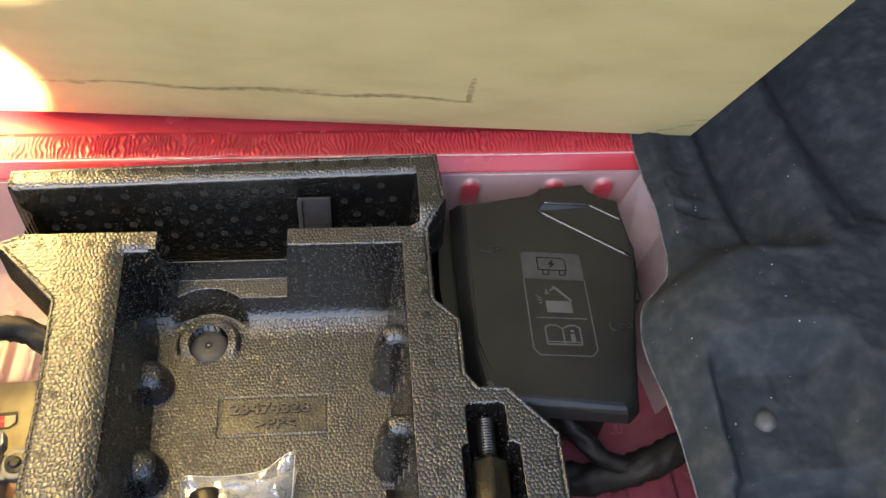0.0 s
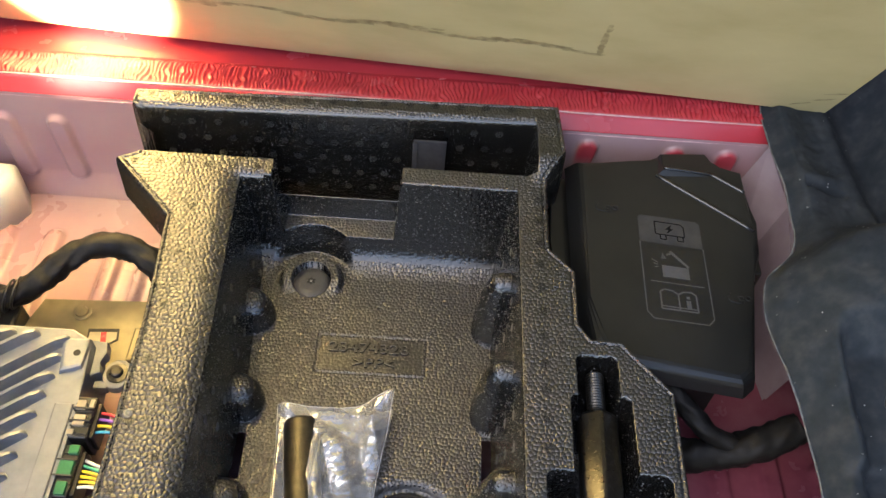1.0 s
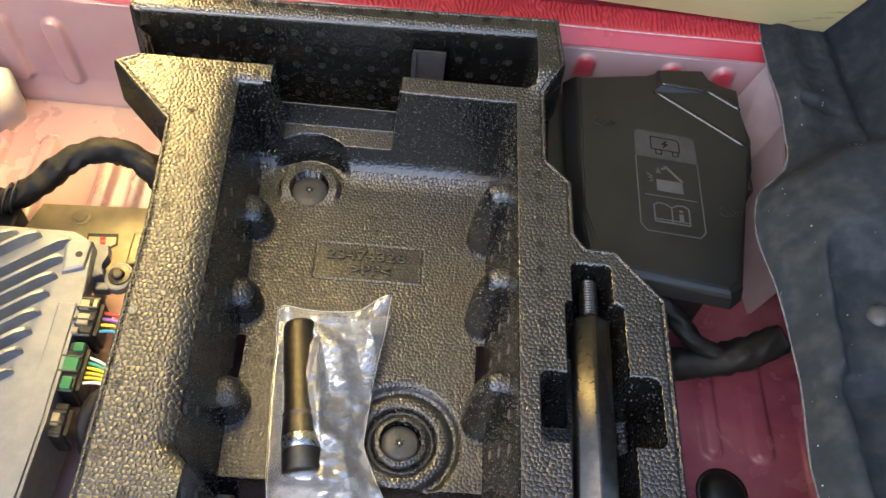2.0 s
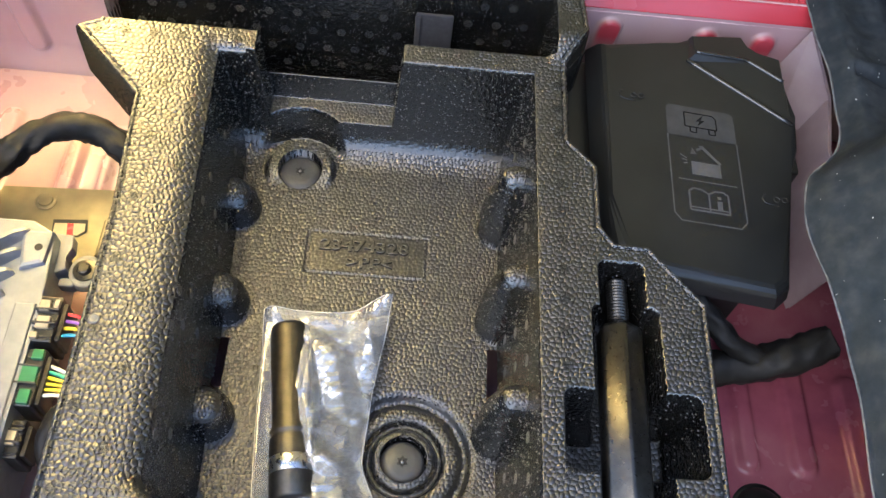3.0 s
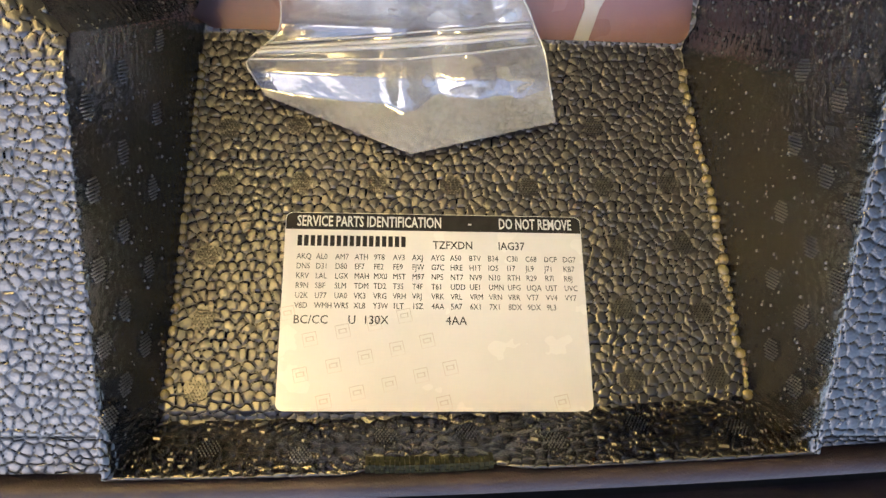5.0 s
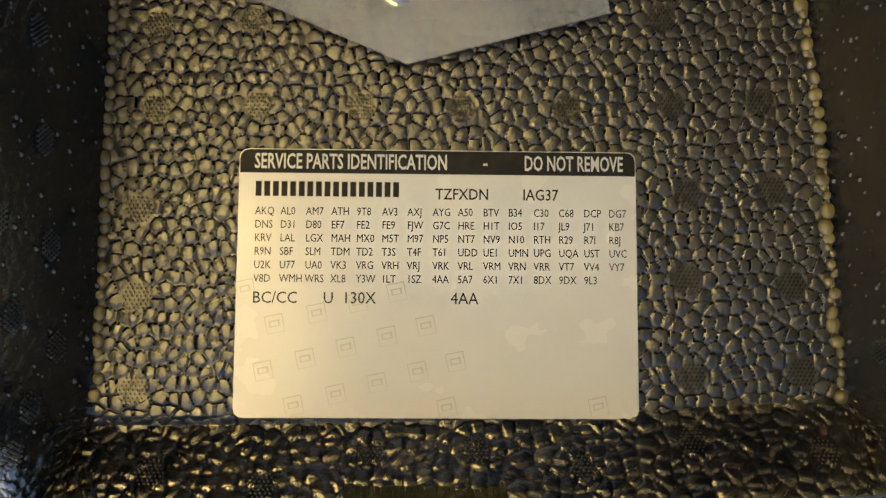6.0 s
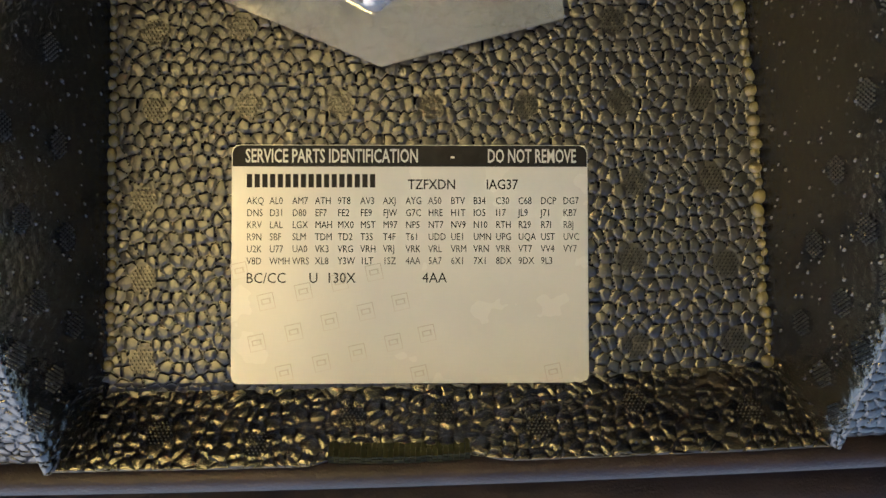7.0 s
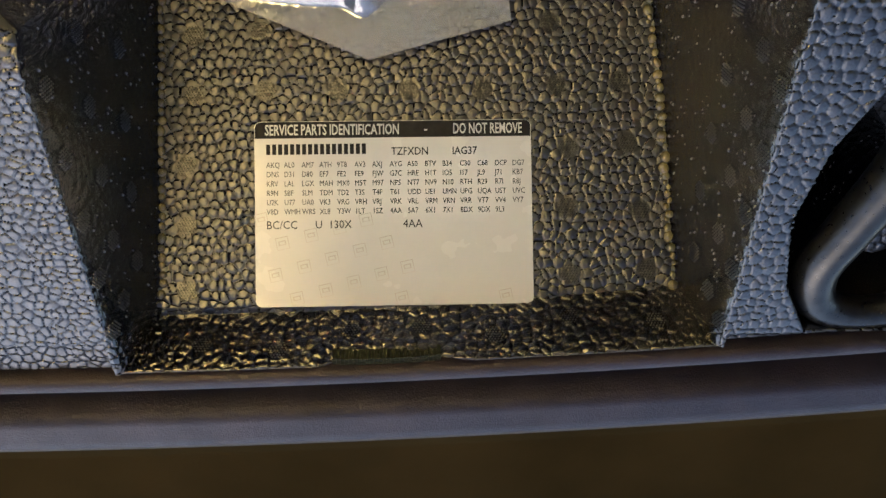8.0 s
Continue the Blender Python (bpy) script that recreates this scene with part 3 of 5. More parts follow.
# ---- foam tool tray ----
OUTLINE = [(-0.158, -0.0626), (-0.158, 0.10), (-0.160, 0.24), (-0.1665, 0.334), (-0.222, 0.393), (-0.206, 0.401), (-0.200, 0.43), (-0.2195, 0.4455), (-0.2195, 0.4625), (0.148, 0.4765),
           (0.152, 0.42), (0.136, 0.397), (0.136, 0.326), (0.155, 0.305), (0.155, 0.256), (0.163, 0.244), (0.185, 0.243), (0.219, 0.203), (0.218, 0.050), (0.228, 0.042), (0.258, 0.040),
           (0.258, -0.0418), (0.20, -0.0474), (0.14, -0.0522), (0.09, -0.0556), (0.04, -0.0583), (0.0, -0.0600), (-0.05, -0.0615), (-0.10, -0.0624)]
SOFT = (np.linspace(0, 1, 41), ease(np.linspace(0, 1, 41)))
RIGHT_RIB = 0.1010
SLOPE_VENTS = [(-0.072, 0.025), (-0.048, 0.026), (-0.020, 0.009), (0.006, 0.009), (0.033, 0.009), (0.060, 0.010), (0.058, 0.028), (0.083, 0.011), (0.064, -0.008), (0.086, -0.007), (0.063, -0.025), (0.090, -0.026), (0.064, -0.044), (0.092, -0.043), (-0.046, 0.009), (-0.072, 0.008), (-0.075, -0.012), (-0.075, -0.029), (-0.075, -0.047)]
SLOT = (-0.085, 0.097, 0.057, 0.077)


def slope_z(y):
    return np.interp(y, (-0.052, 0.0, 0.055), (0.0955, 0.0535, 0.0085))


def tray_height(x, y):
    """The upper surface of the tray, without the bead texture."""
    top = np.full(x.shape, 0.12)
    # the raised wall at the front and the deep slit before it
    yb = y - 0.034 * (x + 0.205)
    top += 0.014 * ease((yb - 0.436) / 0.008) + 0.014 * ease((y - 0.388) / 0.03) * ease((x - 0.118) / 0.012) * (1 - ease((yb - 0.436) / 0.008))
    z = top.copy()
    d = np.maximum(np.maximum(0.402 - y, yb - 0.4440), x - 0.128)
    z = z - 0.004 * np.clip((0.451 - yb) / 0.007, 0, 1) ** 2 * (yb > 0.43) * (x < 0.128)
    z = 0.0 + (z - 0.0) * ease(d / 0.009 + 1)
    # open shelf between the arm and the block
    d = sd_box(x, y, -0.0925, 0.0155, 0.36, 0.4075, 0.004)
    z = np.where(y < 0.4085, 0.05 + (z - 0.05) * ease(d / 0.006 + 1), z)
    # main basin
    left = np.interp(y, (0.062, 0.074, 0.1, 0.24, 0.37), (-0.0955, -0.106, -0.107, -0.1125, -0.119))
    # the left rim rolls over softly
    z = z - 0.007 * np.clip((x - left + 0.015) / 0.015, 0, 1) ** 2 * ease((y - 0.05) / 0.02) * ease((0.392 - y) / 0.012) * (x < left + 0.02)
    rear = ease((0.066 - y) / 0.012)
    wl = 0.014 * (1 - rear) + 0.012 * rear
    wr = 0.014 * (1 - rear) + np.interp(y, (-0.055, 0.0, 0.033, 0.055), (0.0110, 0.0132, 0.0172, 0.0185)) * rear
    floor = np.where(y > 0.0815, 0.02, slope_z(y))
    floor = np.where(y > 0.077, -0.012 + (0.02 + 0.012) * ease((y - 0.078) / 0.009), floor)
    r2 = np.hypot(x - 0.037, y - 0.1225)
    floor = floor - np.where(y > 0.08, 0.006 * np.exp(-((r2 - 0.0410) / 0.0042) ** 2) + 0.006 * np.exp(-((r2 - 0.0238) / 0.0030) ** 2), 0)
    tl, tr = ease((left - x) / wl + 1), ease((x - 0.1125) / wr + 1)
    R, sf = 0.026, y - 0.3545
    front = np.where(sf < 0, 0, np.where(sf < R, R - np.sqrt(np.clip(R * R - sf * sf, 0, 1)), R + (0.11 - R) * (2 * ease((sf - R) / 0.0055 * 0.5 + 0.5) - 1)))
    front = floor + front
    front = 0.5 * (front + z - np.sqrt((front - z) ** 2 + 0.004 ** 2))
    back = rear_line(x) + 0.0008
    tb = ease((back - y) / 0.0066 + 1)
    t = np.maximum(np.maximum(tl, tr), tb)
    d = np.maximum(np.maximum(left - x, x - 0.1125), np.maximum(y - 0.386, back - y))
    z = np.where(d < 0, np.where(sf > 0, np.maximum(floor + (z - floor) * t, front), floor + (z - floor) * t), z)
    # upright gusset ribs with rounded heads along both side walls
    for y0 in (0.292, 0.210, 0.124):
        for xw in (RIGHT_RIB, left + 0.0115):
            inward = np.maximum((xw - x) if xw is RIGHT_RIB else (x - xw), 0)
            q = np.hypot(inward / 0.0188, (y - y0 - 0.0185) / 0.0185)
            rib = (0.078 if xw is RIGHT_RIB else 0.030) * np.sqrt(np.clip(1 - q ** 2.6, 0, 1))
            z = np.where((d < 0) & (q < 1), np.maximum(z, floor + rib), z)
    # boss rings round the two fixings
    z = np.where(r2 < 0.0165, 0.009 + 0.014 * ease((r2 - 0.0148) / 0.0017), z)
    r1 = np.hypot(x + 0.0605, y - 0.3515)
    z = np.where(r1 < 0.042, 0.02 + (z - 0.02) * ease((r1 - 0.032) / 0.010), z)
    z = np.where(r1 < 0.0290, np.maximum(z, 0.020 + 0.0060 * ease((0.0290 - r1) / 0.005) * ease((y - 0.3335) / 0.020)), z)
    z = np.where(r1 < 0.0172, 0.015, z)
    # bed of the towing bar
    p = np.minimum(sd_box(x, y, 0.150, 0.1805, 0.17, 0.230, 0.006), sd_box(x, y, 0.1445, 0.1875, 0.045, 0.198, 0.006))
    p = np.minimum(p, sd_box(x, y, 0.1255, 0.2085, 0.091, 0.1415, 0.007))
    p = np.minimum(p, sd_poly(x, y, [(0.147, 0.060), (0.129, 0.026), (0.1235, 0.0), (0.1285, -0.026), (0.140, -0.047), (0.200, -0.047), (0.209, 0.0), (0.203, 0.038), (0.186, 0.060)]))
    lobe = ease((y - 0.089) / 0.006) * ease((0.1435 - y) / 0.006)
    deep = 0.050 + lobe * 0.018 * ease((x - 0.176) / 0.016)
    z = np.where(p < 0, deep + (z - deep) * (1 - np.sqrt(np.clip(1 - ease(p / 0.014 + 1), 0, 1))), z)
    isle = np.hypot((x - 0.166) / 0.016, (y + 0.012) / 0.024)
    z = z + 0.050 * ease((1 - isle) / 0.35) * (p < 0)
    # narrow deep recess at the rear corner
    p2 = sd_box(x, y, 0.2235, 0.2495, -0.030, 0.0365, 0.004)
    z = np.where(p2 < 0, 0.03 + (z - 0.03) * ease(p2 / 0.006 + 1), z)
    # hairline step along the rear lip
    z = z - 0.004 * ease((-0.0475 - y) / 0.0015) * ((x < -0.0965) | (x > 0.1135)) - 0.002 * np.exp(-((y + 0.048) / 0.0012) ** 2) * ((x < -0.0965) | (x > 0.1135))
    # marking frame on the floor
    f = np.abs(sd_box(x, y, -0.0465, 0.0450, 0.2605, 0.2965, 0.001))
    z = z - 0.0009 * ease((0.0012 - f) / 0.0006)
    # thumb cut in the rear lip
    z = z - 0.005 * np.exp(-((x - 0.0) / 0.022) ** 6) * ease((-0.0565 - y) / 0.003)
    return z


def tray_sheet(ys, step):
    xs = axis((-0.232, -0.168, 0.0008), (-0.168, -0.135, 0.0005), (-0.135, -0.092, 0.0003), (-0.092, 0.080, 0.0005 if ys[-1] > 0.1 else 0.00034), (0.080, 0.116, 0.0003), (0.116, 0.212, 0.0005), (0.212, 0.266, 0.0008))
    x, y = np.meshgrid(xs, ys)
    z = tray_height(x, y)
    gy, gx = np.gradient(z, ys, xs)
    wob = 0.0004 * soft_noise(x, y, 90, 2), 0.0004 * soft_noise(x, y, 90, 4)
    k = 1 / np.sqrt(1 + gx * gx + gy * gy)
    nx, ny, nz = -gx * k, -gy * k, k
    # coarse beads on the left rim and the slope, finer ones elsewhere
    rim = (np.abs(x) > 0.105) & (y < 0.07)
    cell = np.where(rim, 0.0034, np.where(y < 0.056, 0.0034, np.where(x < -0.100, 0.0036, np.where(x > 0.105, 0.0032, 0.0031))))
    b = beads(x + wob[0], np.where((y < 0.056) & (np.abs(x) < 0.11), y * 1.285, y) + wob[1], cell, 11, 0.38 if ys[-1] > 0.1 else 0.25, 0.85)
    steep = nz < 0.72
    b[steep] = beads_solid((x + wob[0])[steep] + 5, (y + wob[1])[steep] + 5, z[steep] + 5, 0.0040, 12)
    h = (np.where(y < 0.07, 0.22, 0.25) * cell) * (b - 0.7) * np.where(steep & (y > -0.046), np.where(y < 0.06, 0.16, 0.14), 1.0)
    if ys[-1] < 0.1:
        for vx, vy in SLOPE_VENTS:
            h = h * np.where(np.hypot(x - vx, (y - vy) * 1.285) < 0.0040, 0.25, 1.0)
    plain = sd_box(x, y, -0.044, 0.0425, 0.263, 0.294, 0.001)
    h = h * np.where(plain < 0, 0.35, 1)
    px, py = x + nx * h, y + ny * h
    z = z + nz * h
    out = sd_poly(x, y, OUTLINE)
    z = z - 0.0012 * np.exp(-((out + 0.0040) / 0.0008) ** 2) * (y > -0.045)
    z = np.where(out > -0.0016, z - 0.0022 * ease((out + 0.0016) / 0.0016), z)
    z = np.where(out > 0, np.where(out > step * 1.1, np.where((x < -0.160) & (y > 0.30), -0.032 + 0.104 * ease((y - 0.318) / 0.02), -0.032), 0.112), z)
    keep_v = out < step * 2.4
    hole = (sd_box(x, y, SLOT[0], SLOT[1], SLOT[2], SLOT[3], 0.006) < 0) | (sd_box(x, y, 0.0925, 0.0992, 0.168, 0.207) < 0) | (sd_box(x, y, -0.0975, -0.0915, 0.165, 0.202) < 0)
    keep_v &= ~hole
    keep = keep_v[:-1, :-1] & keep_v[1:, :-1] & keep_v[:-1, 1:] & keep_v[1:, 1:]
    P = np.stack([px, py, z], -1)
    # crowns are smooth, the sides of the joints are crisp
    f = np.cross(P[1:, 1:] - P[:-1, :-1], P[1:, :-1] - P[:-1, 1:])
    f /= np.linalg.norm(f, axis=-1, keepdims=True) + 1e-12
    crown = (f * np.stack([nx, ny, nz], -1)[:-1, :-1]).sum(-1) > 0.80
    return sheet("body", P, keep), (crown | steep[:-1, :-1] & (y[:-1, :-1] > -0.045))[keep]


def vent_mark(material):
    """A round moulded vent: a field of little pins."""
    bm = bmesh.new()
    for i in range(-3, 4):
        for j in range(-3, 4):
            px, py = (i + 0.5 * (j % 2)) * 0.0011, j * 0.00098
            if math.hypot(px, py) < 0.0036:
                r = bmesh.ops.create_cone(bm, cap_ends=True, segments=5, radius1=0.00036, radius2=0.00026, depth=0.0005)
                bmesh.ops.translate(bm, verts=r["verts"], vec=(px, py, 0.0005))
    me = bpy.data.meshes.new("vent_mark")
    bm.to_mesh(me)
    bm.free()
    me.materials.append(material)
    return me


def add_label(tray):
    """The parts sticker on the slope, with its printing."""
    o, ux = Vector((0, 0.0, 0.0535)), Vector((1, 0, 0))
    uy = Vector((0, 0.052, -0.042)).normalized()
    up = ux.cross(uy)
    base = Matrix((ux, uy, up)).transposed().to_4x4()
    base.translation = o + up * 0.0010
    W, H = 0.1005, 0.0672
    sheet_bm = bmesh.new()
    r, pts = 0.0022, []
    for cx, cy, a0 in ((W / 2 - r, -r, 0), (-W / 2 + r, -r, 90), (-W / 2 + r, -H + r, 180), (W / 2 - r, -H + r, 270)):
        pts += [(cx + r * math.cos(radians(a0 + a)), cy + r * math.sin(radians(a0 + a))) for a in (0, 30, 60, 90)]
    prism(sheet_bm, pts, -0.0003, 0.0)
    lab = part("sticker", sheet_bm, PAPER, label="white parts identification sticker with black printing")
    lab.matrix_world = base
    lab.parent = tray

    def glyphs(name, items, material, lift, squeeze=0.86, bold=0.012):
        """One mesh of several words: (text, x, y, height)."""
        bm = bmesh.new()
        for text, x, y, size in items:
            c = bpy.data.curves.new("words", "FONT")
            c.body, c.size, c.resolution_u, c.offset = text, size / 0.70, 2, size * bold
            tmp = bpy.data.objects.new("words", c)
            me = bpy.data.meshes.new_from_object(tmp)
            me.transform(Matrix.Translation((x, y, lift)) @ Matrix.Diagonal((squeeze, 1, 1, 1)))
            bm.from_mesh(me)
            bpy.data.objects.remove(tmp)
            bpy.data.curves.remove(c)
            bpy.data.meshes.remove(me)
        return part(name, bm, material, lab)

    def at(px, py):
        """Place on the sticker from sticker thousandths across and down."""
        return -W / 2 + W * px / 1000, -H * py / 1000

    band = bmesh.new()
    pts = [at(0, 95), at(1000, 90)]
    outline = [at(2, 92), at(998, 92)] + [(W / 2 - 0.0002 - r + r * math.cos(radians(a)), -0.0002 - r + r * math.sin(radians(a))) for a in (0, 30, 60, 90)] + [(-W / 2 + 0.0002 + r + r * math.cos(radians(a)), -0.0002 - r + r * math.sin(radians(a))) for a in (90, 120, 150, 180)]
    prism(band, outline, 0.0, 0.00006)
    part("header_band", band, INK, lab, "black printed header band")
    x, y = at(38, 74)
    x2, y2 = at(716, 74)
    glyphs("header_text", [("SERVICE PARTS IDENTIFICATION", x, y, 0.0038)], PAPER, 0.00012, 0.61, 0.022)
    glyphs("header_text", [("DO NOT REMOVE", x2, y2, 0.0038)], PAPER, 0.00012, 0.572, 0.022)
    x, y = at(612, 52)
    glyphs("header_mark", [("-", x, y - 0.0010, 0.0030)], PAPER, 0.00012, 0.9, 0.03)
    for k in range(17):
        bx, by = at(42 + 21.5 * k, 180)
        part("number_bar", box(bmesh.new(), bx, bx + 0.00150, by, by + 0.0038, 0.0, 0.00006), INK, lab)
    x, y = at(492, 187)
    x2, y2 = at(712, 187)
    glyphs("code_word", [("TZFXDN", x, y, 0.0028)], INK, 0.00008, 0.86)
    glyphs("code_word", [("IAG37", x2, y2, 0.0028)], INK, 0.00008, 0.86)
    rows = ("AKQ AL0 AM7 ATH 9T8 AV3 AXJ AYG A50 BTV B34 C30 C68 DCP DG7", "DNS D31 D80 EF7 FE2 FE9 FJW G7C HRE H1T IO5 I17 JL9 J71 KB7",
            "KRV LAL LGX MAH MX0 M5T M97 NP5 NT7 NV9 N10 RTH R29 R7I R8J", "R9N SBF SLM TDM TD2 T3S T4F T61 UDD UE1 UMN UPG UQA UST UVC",
            "U2K U77 UA0 VK3 VRG VRH VRJ VRK VRL VRM VRN VRR VT7 VV4 VY7", "V8D WMH WRS XL8 Y3W 1LT 1SZ 4AA 5A7 6X1 7X1 8DX 9DX 9L3")
    for k, row in enumerate(rows):
        for j, word in enumerate(row.split()):
            x, y = at(42 + 63.4 * j, 250 + 50.5 * k)
            glyphs("code_word", [(word, x, y, 0.0020)], INK, 0.00008, 0.80, 0.0)
    for word, px in (("BC/CC", 40), ("U  130X", 215), ("4AA", 532)):
        x, y = at(px, 580)
        glyphs("paint_word", [(word, x, y, 0.0029)], INK, 0.00008, 0.92, 0.0)
    marks = bmesh.new()
    a = 0.0023
    for x0, x1, y0, y1 in ((-a, a, a - 0.00022, a), (-a, a, -a, -a + 0.00022), (-a, -a + 0.00022, -a + 0.00022, a - 0.00022), (a - 0.00022, a, -a + 0.00022, a - 0.00022), (-0.0014, 0.0014, -0.0007, -0.0004), (-0.0014, 0.0014, 0.0006, 0.0009), (-0.0014, -0.0010, -0.0004, 0.0006), (0.0009, 0.0013, -0.0004, 0.0006)):
        marks.faces.new([marks.verts.new(v) for v in ((x0, y0, 0), (x1, y0, 0), (x1, y1, 0), (x0, y1, 0))])
    bmesh.ops.remove_doubles(marks, verts=marks.verts, dist=0.00001)
    mark_mesh = bpy.data.meshes.new("watermark")
    marks.to_mesh(mark_mesh)
    marks.free()
    mark_mesh.materials.append(WATERMARK)
    for px, py in ((148, 157), (295, 118), (437, 80), (575, 42), (42, 35), (112, 320), (258, 278), (400, 237), (543, 198), (680, 160), (220, 440), (367, 400), (510, 360), (652, 320), (785, 285), (755, 445), (1288, 440)):
        cx, cy = -W / 2 + (px - 10) / 1420 * W, -H + (482 - py) / 1420 * W
        m = Matrix.Translation((cx, cy, 0.00003)) @ Matrix.Rotation(radians(12), 4, "Z")
        ob = new("watermark", mark_mesh)
        ob.parent = lab
        ob.matrix_local = m
    return lab


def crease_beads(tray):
    """The row of plump round beads along the slope's crease, their glint put into the colour."""
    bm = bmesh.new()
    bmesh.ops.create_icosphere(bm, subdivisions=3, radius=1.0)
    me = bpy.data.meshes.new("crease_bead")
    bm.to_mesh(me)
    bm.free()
    me.materials.append(GLINT_BEAD)
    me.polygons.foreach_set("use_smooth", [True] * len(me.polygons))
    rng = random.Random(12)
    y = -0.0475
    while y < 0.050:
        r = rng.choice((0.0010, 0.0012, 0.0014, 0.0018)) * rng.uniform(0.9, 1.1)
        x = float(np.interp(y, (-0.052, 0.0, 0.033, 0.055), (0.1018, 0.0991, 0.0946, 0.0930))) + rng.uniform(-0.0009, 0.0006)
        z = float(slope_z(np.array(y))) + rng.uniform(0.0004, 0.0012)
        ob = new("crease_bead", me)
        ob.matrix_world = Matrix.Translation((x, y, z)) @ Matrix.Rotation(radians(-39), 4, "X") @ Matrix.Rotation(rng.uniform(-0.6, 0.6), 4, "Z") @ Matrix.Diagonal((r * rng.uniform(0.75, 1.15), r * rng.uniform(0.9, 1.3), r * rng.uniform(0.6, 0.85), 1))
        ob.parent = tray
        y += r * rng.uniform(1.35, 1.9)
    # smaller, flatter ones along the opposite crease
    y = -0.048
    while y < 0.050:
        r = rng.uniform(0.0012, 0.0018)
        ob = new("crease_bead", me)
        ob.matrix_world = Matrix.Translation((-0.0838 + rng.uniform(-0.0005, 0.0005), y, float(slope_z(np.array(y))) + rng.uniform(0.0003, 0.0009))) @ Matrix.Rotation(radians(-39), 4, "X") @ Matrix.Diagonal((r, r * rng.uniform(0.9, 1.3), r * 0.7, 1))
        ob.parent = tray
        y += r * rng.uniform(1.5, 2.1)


def wall_grain(tray):
    """Small glossy bead heads that stand proud on the drafted walls."""
    rng = np.random.default_rng(31)
    count = 400000
    x, y = rng.uniform(-0.20, 0.212, count)[None], rng.uniform(-0.044, 0.452, count)[None]
    e = 0.0003
    gx = (tray_height(x + e, y) - tray_height(x - e, y)) / (2 * e)
    gy = (tray_height(x, y + e) - tray_height(x, y - e)) / (2 * e)
    z, nz = tray_height(x, y), 1 / np.sqrt(1 + gx * gx + gy * gy)
    # fewer beside the slope and in the bed of the towing eye
    chance = np.where((y < 0.07) | ((x > 0.12) & (y < 0.24)), 24000, 62000) * 0.412 * 0.496 / count / nz
    keep = (nz < 0.62) & (nz > 0.03) & (rng.uniform(0, 1, count) < chance) & (sd_poly(x, y, OUTLINE) < -0.008) & (sd_box(x, y, SLOT[0], SLOT[1], SLOT[2], SLOT[3]) > 0.002)
    c = np.stack([x[keep], y[keep], z[keep]], -1)
    n = np.stack([-gx[keep] * nz[keep], -gy[keep] * nz[keep], nz[keep]], -1)
    a = np.cross(n, (0.31, 0.17, 0.93))
    a /= np.linalg.norm(a, axis=1, keepdims=True)
    b = np.cross(n, a)
    r = rng.choice((0.0004, 0.0005, 0.0006, 0.0008), len(c))[:, None]
    tall = r * rng.uniform(0.6, 1.0, (len(c), 1)) * np.where(c[:, 1:2] > 0.42, 0.7, 1.0)
    r = r * np.where(c[:, 1:2] > 0.42, 0.75, 1.0)
    rings = []
    for out, up in ((1.15, -0.3), (0.92, 0.45), (0.5, 0.85)):
        for k in range(6):
            t = math.pi * k / 3
            rings.append(c + r * out * (math.cos(t) * a + math.sin(t) * b) + tall * up * n)
    rings.append(c + tall * n)
    verts = np.stack(rings, 1).reshape(-1, 3)
    one = [(6 * j + k, 6 * j + (k + 1) % 6, 6 * j + 6 + (k + 1) % 6, 6 * j + 6 + k) for j in (0, 1) for k in range(6)] + [(12 + k, 12 + (k + 1) % 6, 18) for k in range(6)]
    faces = [tuple(19 * i + v for v in f) for i in range(len(c)) for f in one]
    me = bpy.data.meshes.new("wall_grain")
    me.from_pydata(verts.tolist(), [], faces)
    tagged(mesh_object("wall_grain", me, FOAM, tray), "tiny glossy bead heads on the drafted walls", kind="stuff")


